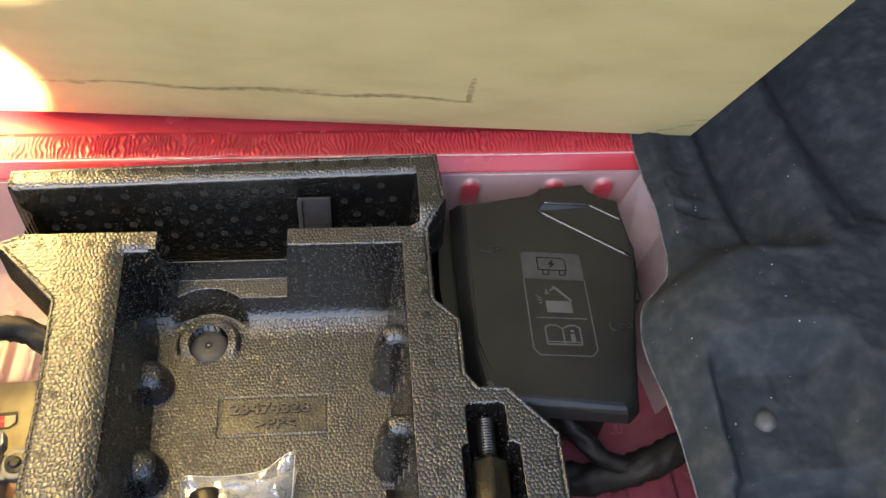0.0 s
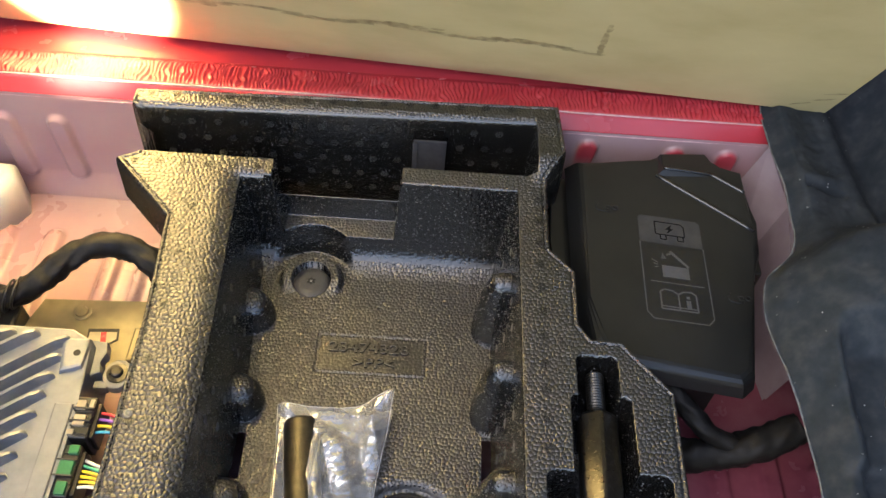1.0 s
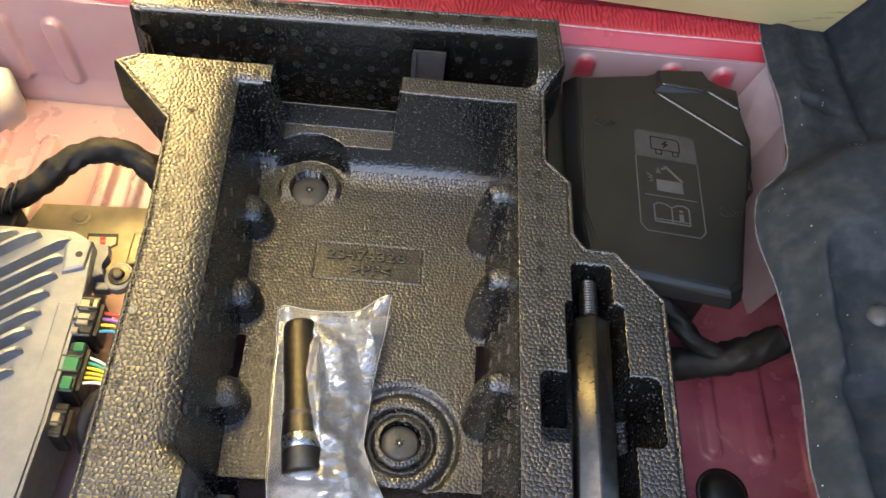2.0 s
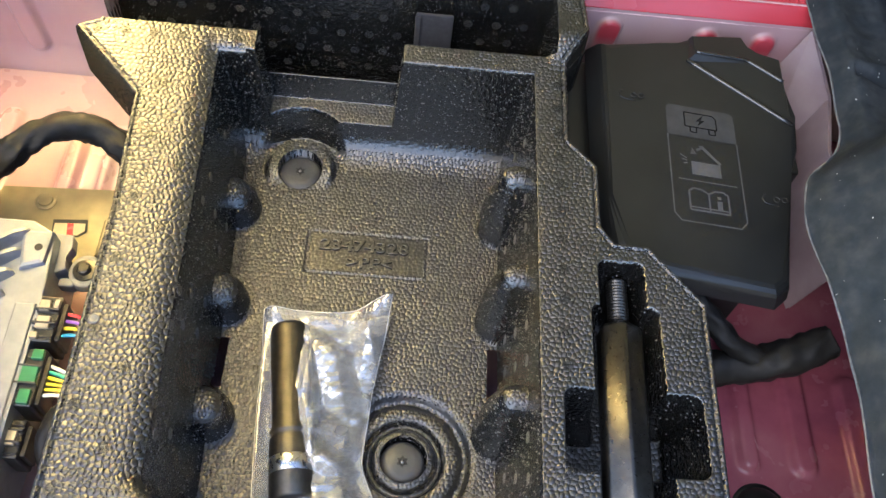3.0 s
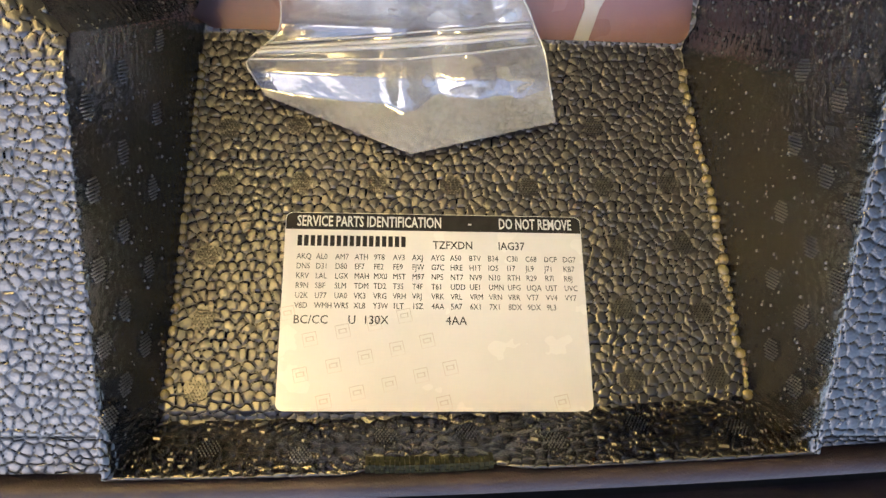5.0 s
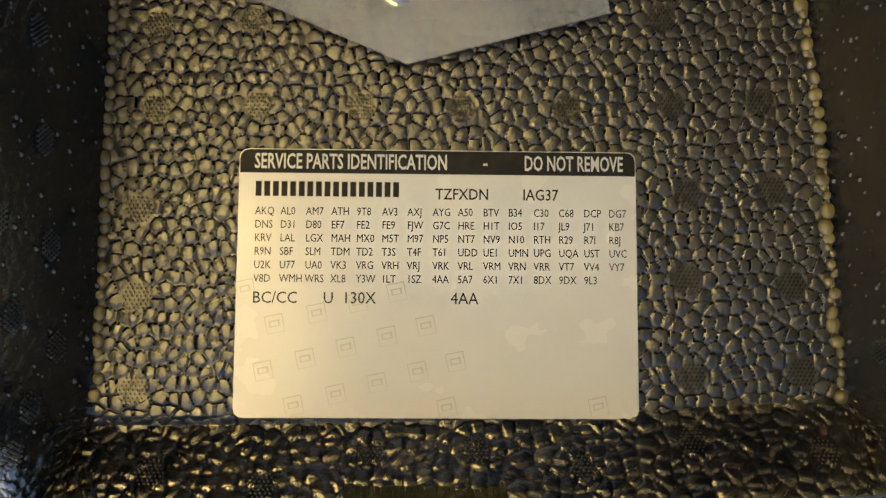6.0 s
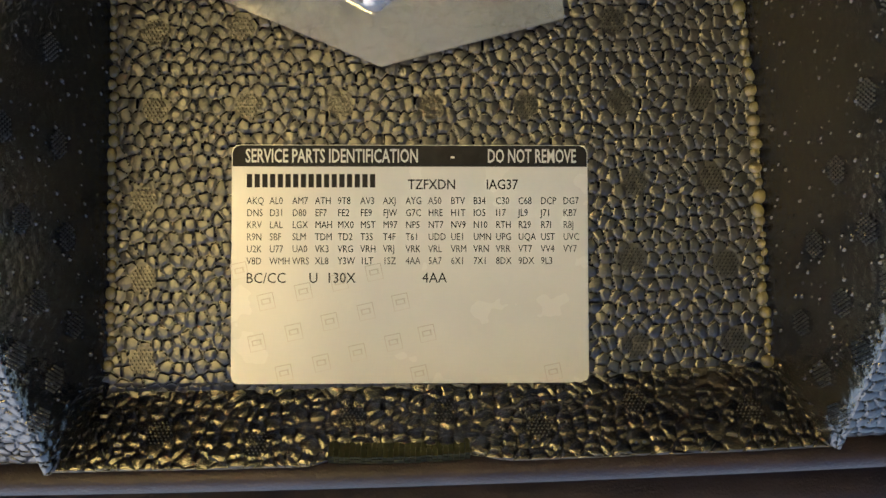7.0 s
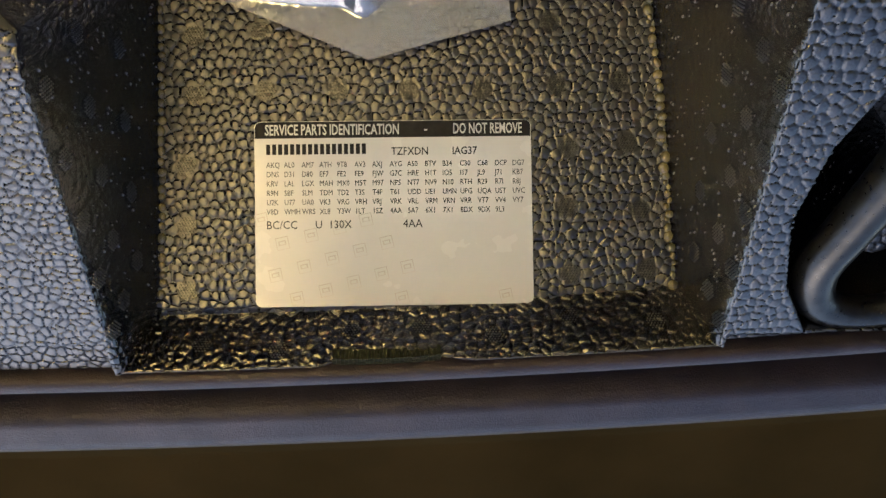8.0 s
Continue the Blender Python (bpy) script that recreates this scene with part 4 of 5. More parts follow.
def foam_tray():
    tray = thing("tool_tray", "black moulded bead-foam tool tray with deep basin", "tool tray", at=(0, 0, -0.03))
    tray.location = (0, 0, 0)
    front = axis((0.0668, 0.092, 0.0005), (0.092, 0.360, 0.0005), (0.360, 0.411, 0.0004), (0.411, 0.436, 0.0008), (0.436, 0.457, 0.0003), (0.457, 0.4862, 0.0008))
    rear = axis((-0.0670, -0.0475, 0.00011), (-0.0475, 0.0675, 0.00034))
    for ys, step in ((front, 0.0007), (rear, 0.0006)):
        me, crown = tray_sheet(ys, step)
        mesh_object("body", me, FOAM, tray)
        me.polygons.foreach_set("use_smooth", crown)
    # raised part marking on the floor
    for text, x, y, size in (("23474328", -0.037, 0.2805, 0.0095), (">PP<", -0.016, 0.2665, 0.0090)):
        c = bpy.data.curves.new("marking", "FONT")
        c.body, c.size, c.extrude, c.resolution_u = text, size / 0.70, 0.0010, 2
        c.bevel_depth, c.bevel_resolution = 0.0004, 1
        tmp = bpy.data.objects.new("marking", c)
        me = bpy.data.meshes.new_from_object(tmp)
        bpy.data.objects.remove(tmp)
        me.materials.clear()
        me.transform(Matrix.Translation((x, y, 0.0210)) @ Matrix.Diagonal((1.25, 1, 1, 1)))
        mesh_object("marking", me, FOAM, tray, "embossed part marking", smooth=False)
    add_label(tray)
    crease_beads(tray)
    wall_grain(tray)
    marks = {m: vent_mark(m) for m in (FOAM, VENT)}

    def vent(m, material=FOAM):
        ob = new("vent_mark", marks[material])
        ob.matrix_world = m
        ob.parent = tray
    plug = lathe(bmesh.new(), [(-0.001, 0.0034), (0.0006, 0.0033), (0.0012, 0.0026), (0.0008, 0.0016), (0.0004, 0.0010)], Matrix.Translation((-0.150, 0.162, 0.1202)), 18)
    part("vent_plug", plug, DARK_LUG, tray, "small round grey vent plug", smooth=True)
    # pin holes are black discs, their shade given as colour
    for px, py in ((0.003, 0.312), (0.001, 0.326)):
        part("pin_hole", lathe(bmesh.new(), [(-0.001, 0.0013), (0.0007, 0.0013)], Matrix.Translation((px, py, 0.0202)), 10), SHADE_BLACK, tray, "small black disc drawn for a pin hole's shade")
    # rows on the upright wall
    for j in range(5):
        for i in range(15):
            x, z = -0.192 + 0.0222 * i + 0.011 * (j % 2), 0.118 - 0.0175 * j
            if x < 0.118 and not (0.018 < x < 0.056 and z < 0.12):
                u = float(np.interp(z / 0.128, SOFT[1], SOFT[0]))
                vent(pose(x, 0.4440 + 0.034 * (x + 0.205) - 0.009 * (1 - u) - 0.0006, z, 88, 0, 2), VENT)
    # rows on the flat rim
    for x, y in [(-0.205 + 0.02 * i, 0.391) for i in range(6)] + [(-0.148 + 0.022 * (k % 2), 0.345 - 0.0235 * k) for k in range(17)] + [(0.128, 0.375 - 0.022 * k) for k in range(14)] + [(0.205, 0.18 - 0.06 * k) for k in range(2)] + [(-0.205 + 0.0222 * i, 0.4565 + 0.034 * 0.0222 * i) for i in range(15)]:
        zz = float(tray_height(np.array([[x]]), np.array([[y]]))[0, 0])
        vent(pose(x, y, zz + 0.0003))
    for x, y in SLOPE_VENTS:
        vent(Matrix.Translation((x, y, float(slope_z(y)) + 0.0004)) @ Matrix.Rotation(radians(-39), 4, "X"))
    # scattered over the drafted walls beside the slope
    for side, edge, depth in ((1, 0.1125, 0.0085), (-1, -0.0955, 0.0085)):
        for k in range(15):
            y = -0.042 + 0.0215 * (k % 5) + 0.006 * (k // 5)
            x = edge - side * depth * (0.22 + 0.28 * (k // 5))
            e = 0.0004
            za, zb, zc, zd = (float(tray_height(np.array([[u]]), np.array([[v]]))[0, 0]) for u, v in ((x - e, y), (x + e, y), (x, y - e), (x, y + e)))
            nrm = Vector((-(zb - za) / (2 * e), -(zd - zc) / (2 * e), 1)).normalized()
            vent(Matrix.Translation(Vector((x, y, (za + zb) / 2)) + nrm * 0.0003) @ Vector((0, 0, 1)).rotation_difference(nrm).to_matrix().to_4x4(), VENT)
    # rows of vents on the long basin walls
    for side, edge in ((1, 0.1125), (-1, -0.112)):
        for k in range(33):
            y = 0.092 + 0.0245 * (k % 11) + 0.008 * (k // 11)
            x = edge - side * 0.014 * (0.30 + 0.20 * (k // 11)) - (0.004 * (y - 0.1) / 0.26 if side < 0 else 0)
            if any(abs(y - y0 - 0.0185) < 0.022 for y0 in (0.292, 0.210, 0.124)):
                continue
            e = 0.0004
            za, zb, zc, zd = (float(tray_height(np.array([[u]]), np.array([[v]]))[0, 0]) for u, v in ((x - e, y), (x + e, y), (x, y - e), (x, y + e)))
            nrm = Vector((-(zb - za) / (2 * e), -(zd - zc) / (2 * e), 1)).normalized()
            vent(Matrix.Translation(Vector((x, y, (za + zb) / 2)) + nrm * 0.0003) @ Vector((0, 0, 1)).rotation_difference(nrm).to_matrix().to_4x4(), VENT)
    for x, z in ((-0.068, 0.109), (-0.041, 0.113), (-0.016, 0.104), (0.009, 0.104), (0.035, 0.110), (0.062, 0.103), (0.092, 0.108)):
        vent(Matrix.Translation((x, float(rear_line(x)) + 0.0052 - (z - 0.106) * 0.09, z)) @ Matrix.Rotation(radians(-76), 4, "X"))
    return tray


foam_tray()


def fixing(x, y, z, r, lean=0.0):
    """A grey nylon wing nut seen from above, with a star-shaped socket."""
    nut = thing("plastic_nut", "round grey nylon nut with star socket in the tray floor", "nut", "tray nuts", at=(x, y, z))
    under(part("dome", lathe(bmesh.new(), [(-0.022, r * 0.8), (-0.004, r), (0.0, r * 0.985), (0.0022, r * 0.86), (0.0034, r * 0.55), (0.0038, r * 0.2)], Matrix.Translation((x, y, z)), 40), GREY_NUT, smooth=True), nut)
    # solid black star in place of a shaded recess
    star = [(x + (0.0042 if k % 2 else 0.0026) * math.cos(math.pi * k / 6), y + (0.0042 if k % 2 else 0.0026) * math.sin(math.pi * k / 6)) for k in range(12)]
    under(part("star_socket", prism(bmesh.new(), star, z + 0.0030, z + 0.0043), SHADE_BLACK, label="black star drawn for the shade in the socket"), nut)
    under(part("pin", lathe(bmesh.new(), [(0.0, 0.0012), (0.0046, 0.0011), (0.0049, 0.0006)], Matrix.Translation((x, y - 0.0004, z)), 12), BRIGHT_STEEL, label="bright steel stud end", smooth=True), nut)
    return nut


fixing(0.0365, 0.1215, 0.0150, 0.0150)
fixing(-0.0605, 0.3500, 0.0185, 0.0168)


def strap_tab():
    top = thing("strap_tab", "grey woven tab hanging on the upright foam wall", "strap", at=(0.037, 0.434, 0.06))
    bm = bmesh.new()
    box(bm, 0.022, 0.051, 0.4405, 0.4430, 0.045, 0.1145, 0.0008)
    under(part("webbing", bm, STRAP), top)
    bm = bmesh.new()
    box(bm, 0.0215, 0.026, 0.4385, 0.4408, 0.045, 0.113, 0.0008)
    under(part("hem", bm, STRAP), top)


strap_tab()


def towing_bar():
    bar = thing("towing_eye_bar", "dark steel screw-in towing eye lying in its foam bed", "towing eye", at=(0.1665, 0.09, 0.09))
    a, b = Vector((0.1600, 0.030, 0.1140)), Vector((0.1668, 0.226, 0.1010))
    m = Matrix.Translation(a) @ (b - a).to_track_quat("Z", "Y").to_matrix().to_4x4() @ Matrix.Translation((0, 0, -0.030))
    under(part("shank", lathe(bmesh.new(), [(0.030, 0.0118), (0.0385, 0.0136), (0.0388, 0.0130), (0.0398, 0.0130), (0.0402, 0.0142), (0.186, 0.0142), (0.1895, 0.0118)], m, 48, 0.75), STEEL, smooth=True), bar)
    prof = [(0.190, 0.0062)]
    for k in range(14):
        prof += [(0.192 + 0.0023 * k, 0.0058), (0.1931 + 0.0023 * k, 0.0068)]
    prof += [(0.2245, 0.0055), (0.2255, 0.0045)]
    under(part("thread", lathe(bmesh.new(), prof, m, 28), STEEL, label="coarse rounded screw thread", smooth=False), bar)
    loop = [(0.1610, 0.036, 0.113), (0.1555, 0.016, 0.114), (0.1465, -0.006, 0.114), (0.1405, -0.024, 0.113), (0.1450, -0.039, 0.112), (0.160, -0.0450, 0.112), (0.177, -0.0410, 0.112), (0.187, -0.027, 0.113), (0.188, -0.010, 0.114), (0.180, 0.011, 0.114), (0.169, 0.030, 0.113), (0.1635, 0.037, 0.113)]
    under(part("eye", tube(bmesh.new(), loop, lambda t: 0.0074 + 0.0014 * math.cos(2 * math.pi * t) ** 3, 18, steps=6), STEEL, label="forged steel eye", smooth=True), bar)
    under(part("fork_web", tube(bmesh.new(), [(0.1645, 0.009, 0.1100), (0.1640, 0.015, 0.1115), (0.1625, 0.025, 0.1130), (0.1602, 0.038, 0.1138)], lambda t: 0.0055 + 0.0078 * min(1, 1.6 * t), 18, steps=5), STEEL, label="solid forged fork web", smooth=True), bar)


towing_bar()


# ---- bag with socket ----
def tool_bag():
    bag = thing("zip_bag", "crumpled clear zip bag holding a wheel socket", "plastic bag", at=(-0.02, 0.12, 0.022))
    v = np.linspace(0, 1, 300)
    u = np.linspace(0, 1, 180)
    kv = (0.0, 0.35, 0.62, 0.76, 0.83, 0.90, 1.0)
    lx = np.interp(v, kv, (-0.067, -0.063, -0.058, -0.0545, -0.0555, -0.0665, -0.060))
    ly = np.interp(v, kv, (0.216, 0.145, 0.090, 0.067, 0.057, 0.047, 0.036))
    rx = np.interp(v, kv, (0.0215, 0.0125, 0.0095, 0.024, 0.033, 0.0405, 0.0435))
    ry = np.interp(v, kv, (0.229, 0.165, 0.115, 0.083, 0.069, 0.054, 0.030))
    U, V = np.meshgrid(u, v)
    X = lx[:, None] * (1 - U) + rx[:, None] * U
    Y = ly[:, None] * (1 - U) + ry[:, None] * U
    Y = Y - 0.006 * np.sin(math.pi * U) * ease((0.12 - V) / 0.12) - 0.014 * np.interp(U, (0, 0.5, 1), (0, 1, 0)) * ease((V - 0.86) / 0.14)
    puff = np.sin(math.pi * np.clip(U, 0, 1)) ** 0.6
    axis = -0.049 + (0.204 - Y) * 0.14
    over = 0.004 * np.exp(-((X - axis) / 0.028) ** 2) * ease((Y - 0.066) / 0.02)
    w1, w2 = X + 0.003 * soft_noise(X, Y, 50, 23), Y + 0.003 * soft_noise(X, Y, 50, 24)
    free = ease((X - axis - 0.006) / 0.012)
    amp = np.interp(V, (0, 0.1, 0.7, 0.83, 1.0), (0.4, 1.0, 1.0, 0.55, 0.35))
    ca, cb = 0.90 * w1 - 0.42 * w2, 0.42 * w1 + 0.90 * w2
    crumple = 0.0095 * facets(0.9 * X - 0.42 * Y, 0.30 * X + 0.60 * Y, 0.018, 41) + 0.0042 * facets(0.75 * X + 0.5 * Y, 0.7 * Y - 0.6 * X, 0.010, 44) + 0.0016 * facets(w1, w2 - w1, 0.0050, 43)
    Z = 0.0275 + over + puff * np.interp(V, (0, 0.3, 0.75, 0.86, 1.0), (0.016, 0.020, 0.012, 0.004, 0.003)) + amp * (0.06 + 0.94 * free) * crumple
    Z = Z + 0.026 * ease((U - 0.72) / 0.28) * ease((0.22 - V) / 0.22) + 0.012 * ease((0.3 - U) / 0.3) * ease((0.15 - V) / 0.15)
    lie = np.maximum(np.where(Y > 0.0815, 0.0215, np.interp(Y, (0.0, 0.055, 0.06, 0.0815), (0.056, 0.0135, 0.012, 0.0215))), 0.012)
    Z = np.maximum(Z - (0.022 - np.minimum(lie, 0.022)), lie + 0.0015)
    front = mesh_object("film", sheet("film", np.stack([X, Y, Z], -1)), FILM)
    under(front, bag)
    zb = lie + 0.0008
    back = mesh_object("back_film", sheet("back_film", np.stack([X, Y, np.minimum(zb, Z - 0.0006)], -1)), FILM)
    under(back, bag)
    for ob in (front, back):
        ob.visible_shadow = False
    for k in (0, 179):
        under(part("seam", tube(bmesh.new(), [(X[j, k], Y[j, k], Z[j, k] + 0.0004) for j in range(0, 300, 10)], 0.0003, 6, steps=2), MILKY, label="milky welded seam", smooth=True), bag)
    under(part("seam", tube(bmesh.new(), [(X[0, j], Y[0, j], Z[0, j] + 0.0004) for j in range(0, 180, 10)], 0.0003, 6, steps=2), MILKY, label="milky welded seam", smooth=True), bag)
    for k, r in ((256, 0.0004), (260, 0.0010), (262, 0.0010), (267, 0.0004)):
        row = [(X[k, q], Y[k, q], Z[k, q] + 0.0006) for q in range(0, 180, 16)]
        under(part("zip_strip", tube(bmesh.new(), row, r, 6, steps=3), MILKY, label="milky zip strip", smooth=True), bag)
    sock = thing("wheel_socket", "dark plated wheel socket inside the clear bag", "socket", at=(-0.04, 0.14, 0.034))
    way = Vector((0.0175, -0.122, 0)).normalized()
    m = Matrix.Translation((-0.0480, 0.206, 0.0365)) @ way.to_track_quat("Z", "Y").to_matrix().to_4x4()
    under(part("barrel", lathe(bmesh.new(), [(0.0, 0.0105), (0.0012, 0.0128), (0.004, 0.0136), (0.074, 0.0136), (0.0765, 0.0147), (0.078, 0.0147), (0.0795, 0.0134), (0.082, 0.0146), (0.090, 0.0149), (0.119, 0.0149), (0.121, 0.0138)], m, 36), SOCKET_STEEL, smooth=True), sock)
    under(part("plated_band", lathe(bmesh.new(), [(0.094, 0.0150), (0.0945, 0.0154), (0.104, 0.0154), (0.1045, 0.0150)], m, 36), BRIGHT_STEEL, label="bright plated band", smooth=True), sock)


tool_bag()


# ---- metal seen through the slot ----
def slot_scraps():
    top = thing("paint_tag", "torn white paper scrap on pink metal below the slot", "paper scrap", at=(0.062, 0.068, -0.012))
    bm = bmesh.new()
    prism(bm, [(0.057, 0.054), (0.063, 0.054), (0.067, 0.068), (0.072, 0.078), (0.060, 0.078), (0.061, 0.068)], -0.0125, -0.0119)
    under(part("scrap", bm, WHITE), top)


slot_scraps()


# ---- fuse box ----
def fuse_box():
    fb = thing("fuse_box", "black plastic fuse box with pictogram lid in the trunk corner", "fuse box", at=(0.24, 0.35, 0.0))
    lid_top = lambda x, y: 0.094 - 0.10 * (x - 0.20) + 0.02 * (y - 0.35)
    outline = [(0.171, 0.446), (0.171, 0.300), (0.1745, 0.262), (0.182, 0.247), (0.286, 0.237), (0.297, 0.247), (0.315, 0.345), (0.325, 0.372), (0.3275, 0.400), (0.323, 0.457), (0.296, 0.460), (0.291, 0.475), (0.245, 0.467), (0.222, 0.449)]
    base = [(0.160 if x < 0.19 else x + (0.004 if x > 0.28 else 0), y + (0.004 if y > 0.4 else -0.004)) for x, y in outline]
    under(part("lid", prism(bmesh.new(), base, lambda x, y: lid_top(x, y) - 0.017, lid_top, 0.006, 3, top_shift=outline), BLACK_PLASTIC, smooth=False, label="black satin lid"), fb)
    body = [(0.148, 0.448), (0.146, 0.372), (0.150, 0.290), (0.172, 0.276), (0.288, 0.264), (0.308, 0.38), (0.310, 0.452), (0.25, 0.46)]
    under(part("body", prism(bmesh.new(), body, -0.03, 0.072, 0.003), BLACK_PLASTIC), fb)
    # sunken triangular field with two bright edges
    z = lambda x, y: lid_top(x, y) + 0.0012
    for a, b in (((0.2410, 0.4410), (0.3230, 0.3900)), ((0.2480, 0.4470), (0.2910, 0.4470)), ((0.2910, 0.4470), (0.3200, 0.4300))):
        pts = [(a[0] + (b[0] - a[0]) * k / 3, a[1] + (b[1] - a[1]) * k / 3) for k in range(4)]
        rise = 0.0 if a[1] < 0.4445 and a[0] < 0.245 else 0.0045
        under(part("lid_edge", tube(bmesh.new(), [(x, y, z(x, y) - 0.0008 + rise) for x, y in pts], 0.0017, 8, steps=3), GLOSS_BLACK, label="raised moulded edge", smooth=True), fb)
    # raised corner of the lid with a sloping face
    low = [(0.241, 0.441), (0.285, 0.4135), (0.3235, 0.3895), (0.3225, 0.4560), (0.2962, 0.4595), (0.2908, 0.4740), (0.2455, 0.4660)]
    high = [(0.248, 0.4460), (0.2905, 0.4455), (0.3195, 0.4285), (0.3210, 0.4545), (0.2955, 0.4580), (0.2900, 0.4725), (0.2470, 0.4645)]
    under(part("lid_corner", prism(bmesh.new(), low, lambda x, y: lid_top(x, y) - 0.001, lambda x, y: lid_top(x, y) + 0.0045, 0.0008, 2, top_shift=high), BLACK_PLASTIC, label="raised black lid corner"), fb)
    # latch tabs
    for y in (0.345, 0.365):
        bm = box(bmesh.new(), 0.146, 0.165, y - 0.006, y + 0.006, 0.03, 0.070, 0.002)
        under(part("latch", bm, BLACK_PLASTIC, label="side latch"), fb)
    bm = box(bmesh.new(), 0.312, 0.326, 0.350, 0.372, 0.03, 0.074, 0.002)
    under(part("latch", bm, BLACK_PLASTIC, label="side latch"), fb)
    # printed pictograms
    m = Matrix.Translation((0.2445, 0.3385, 0)) @ Matrix.Rotation(radians(-1.0), 4, "Z")

    def lay(name, shapes, material, lift=0.0006, parent=fb):
        bm = bmesh.new()
        for s in shapes:
            q = [m @ Vector((x, y, 0)) for x, y in s]
            vs = [bm.verts.new((p.x, p.y, lid_top(p.x, p.y) + lift)) for p in q]
            bm.faces.new(vs)
        return under(part(name, bm, material), parent)

    def rect(x0, x1, y0, y1):
        return [(x0, y0), (x1, y0), (x1, y1), (x0, y1)]

    def line(a, b, w=0.0009):
        d = (Vector((b[0] - a[0], b[1] - a[1]))).normalized() * w / 2
        return [(a[0] - d.y, a[1] + d.x), (a[0] + d.y, a[1] - d.x), (b[0] + d.y, b[1] - d.x), (b[0] - d.y, b[1] + d.x)]

    def path(pts, w=0.0009):
        return [line(a, b, w) for a, b in zip(pts, pts[1:])]

    lay("print_field", [[(-0.0275, 0.0235), (0.0275, 0.0235), (0.0275, 0.050), (0.0245, 0.053), (-0.0245, 0.053), (-0.0275, 0.050)]], PALE_GREY)
    frame_pts = [(-0.0275, 0.0235), (-0.0275, -0.047), (-0.0225, -0.053), (0.0225, -0.053), (0.0275, -0.047), (0.0275, 0.0235)]
    lay("print_frame", path(frame_pts, 0.0012) + [line((-0.022, -0.0165), (0.0235, -0.0165), 0.001)], GREY_PRINT)
    lay("battery_sign", path([(-0.013, 0.047), (0.010, 0.047), (0.0125, 0.044), (0.0125, 0.0335), (-0.013, 0.0335), (-0.013, 0.047)], 0.0011) + path([(-0.009, 0.0335), (-0.009, 0.0285), (-0.004, 0.0285), (-0.004, 0.0335)], 0.0011) + path([(0.006, 0.0335), (0.006, 0.0285), (0.011, 0.0285), (0.011, 0.0335)], 0.0011) + [[(0.002, 0.046), (-0.004, 0.0395), (-0.001, 0.0395), (-0.003, 0.035), (0.0035, 0.041), (0.0005, 0.041)]], INK, 0.0009)
    lay("box_sign", [[(-0.011, -0.011), (0.012, -0.011), (0.012, 0.001), (-0.011, 0.001)], [(-0.004, 0.016), (-0.001, 0.017), (0.0135, 0.002), (0.011, 0.001)], [(-0.009, 0.014), (-0.006, 0.008), (-0.011, 0.0075)]] + [line((-0.019 + 0.001 * k, 0.006 - 0.004 * k), (-0.014, 0.003 - 0.002 * k), 0.0011) for k in range(3)] + [line((-0.006, 0.012), (-0.002, 0.014), 0.002)], GREY_PRINT)
    lay("book_sign", path([(-0.015, -0.0425), (-0.015, -0.026), (-0.011, -0.0235), (-0.005, -0.024), (0.0, -0.027), (0.005, -0.024), (0.011, -0.0235), (0.015, -0.026), (0.015, -0.0425), (-0.015, -0.0425)], 0.0016) + [line((0.0, -0.027), (0.0, -0.0425), 0.0014), rect(0.006, 0.010, -0.040, -0.032), rect(0.0065, 0.0095, -0.0305, -0.028), line((-0.015, -0.040), (0.015, -0.040), 0.0012)], GREY_PRINT)
    for cx, cy in ((0.192, 0.395), (0.297, 0.316)):
        pts = [(cx - 0.008, cy + 0.004), (cx - 0.010, cy), (cx - 0.008, cy - 0.004), (cx + 0.002, cy - 0.005)]
        under(part("moulded_sign", tube(bmesh.new(), [(x, y, lid_top(x, y) + 0.0002) for x, y in pts], 0.0006, 6, steps=3), BLACK_PLASTIC, smooth=True), fb)
        for k in range(2):
            under(part("moulded_sign", tube(bmesh.new(), [(cx + 0.001 + 0.006 * k + 0.0022 * math.cos(a), cy + 0.0022 * math.sin(a), lid_top(cx, cy) + 0.0004) for a in np.linspace(0, 6.0, 8)], 0.0005, 6, steps=2), BLACK_PLASTIC, smooth=True), fb)
    return fb


fuse_box()


def harness(name, label, pts, r, rings, seed):
    top = thing(name, label, "wiring harness", at=pts[0])
    under(part("taped_sleeve", tube(bmesh.new(), pts, lambda t: r * (1 + 0.05 * math.sin(t * rings * 1.1 + seed) + 0.03 * math.sin(t * rings * 3.7 + 2 * seed)), 20, steps=16, wobble=0.38), TAPE, smooth=True), top)
    return top


h1 = harness("wiring_harness", "black cloth-taped wiring harness arching over the floor", [(-0.46, 0.30, -0.004), (-0.40, 0.312, 0.0), (-0.345, 0.318, 0.004), (-0.312, 0.328, 0.008), (-0.290, 0.348, 0.016), (-0.262, 0.370, 0.022), (-0.230, 0.376, 0.020), (-0.205, 0.366, 0.010), (-0.185, 0.345, -0.006)], 0.0110, 26, 1.0)
for p, q in (((-0.316, 0.327, 0.0075), 0.9), ((-0.322, 0.324, 0.007), 0.9)):
    under(part("cable_tie", tube(bmesh.new(), [(p[0] + 0.004 * math.sin(a), p[1] + 0.0142 * math.cos(a), p[2] + 0.0142 * math.sin(a)) for a in np.linspace(0, 6.2, 12)], 0.0012, 6, steps=2), BLACK_PLASTIC, label="black nylon cable tie", smooth=True), h1)
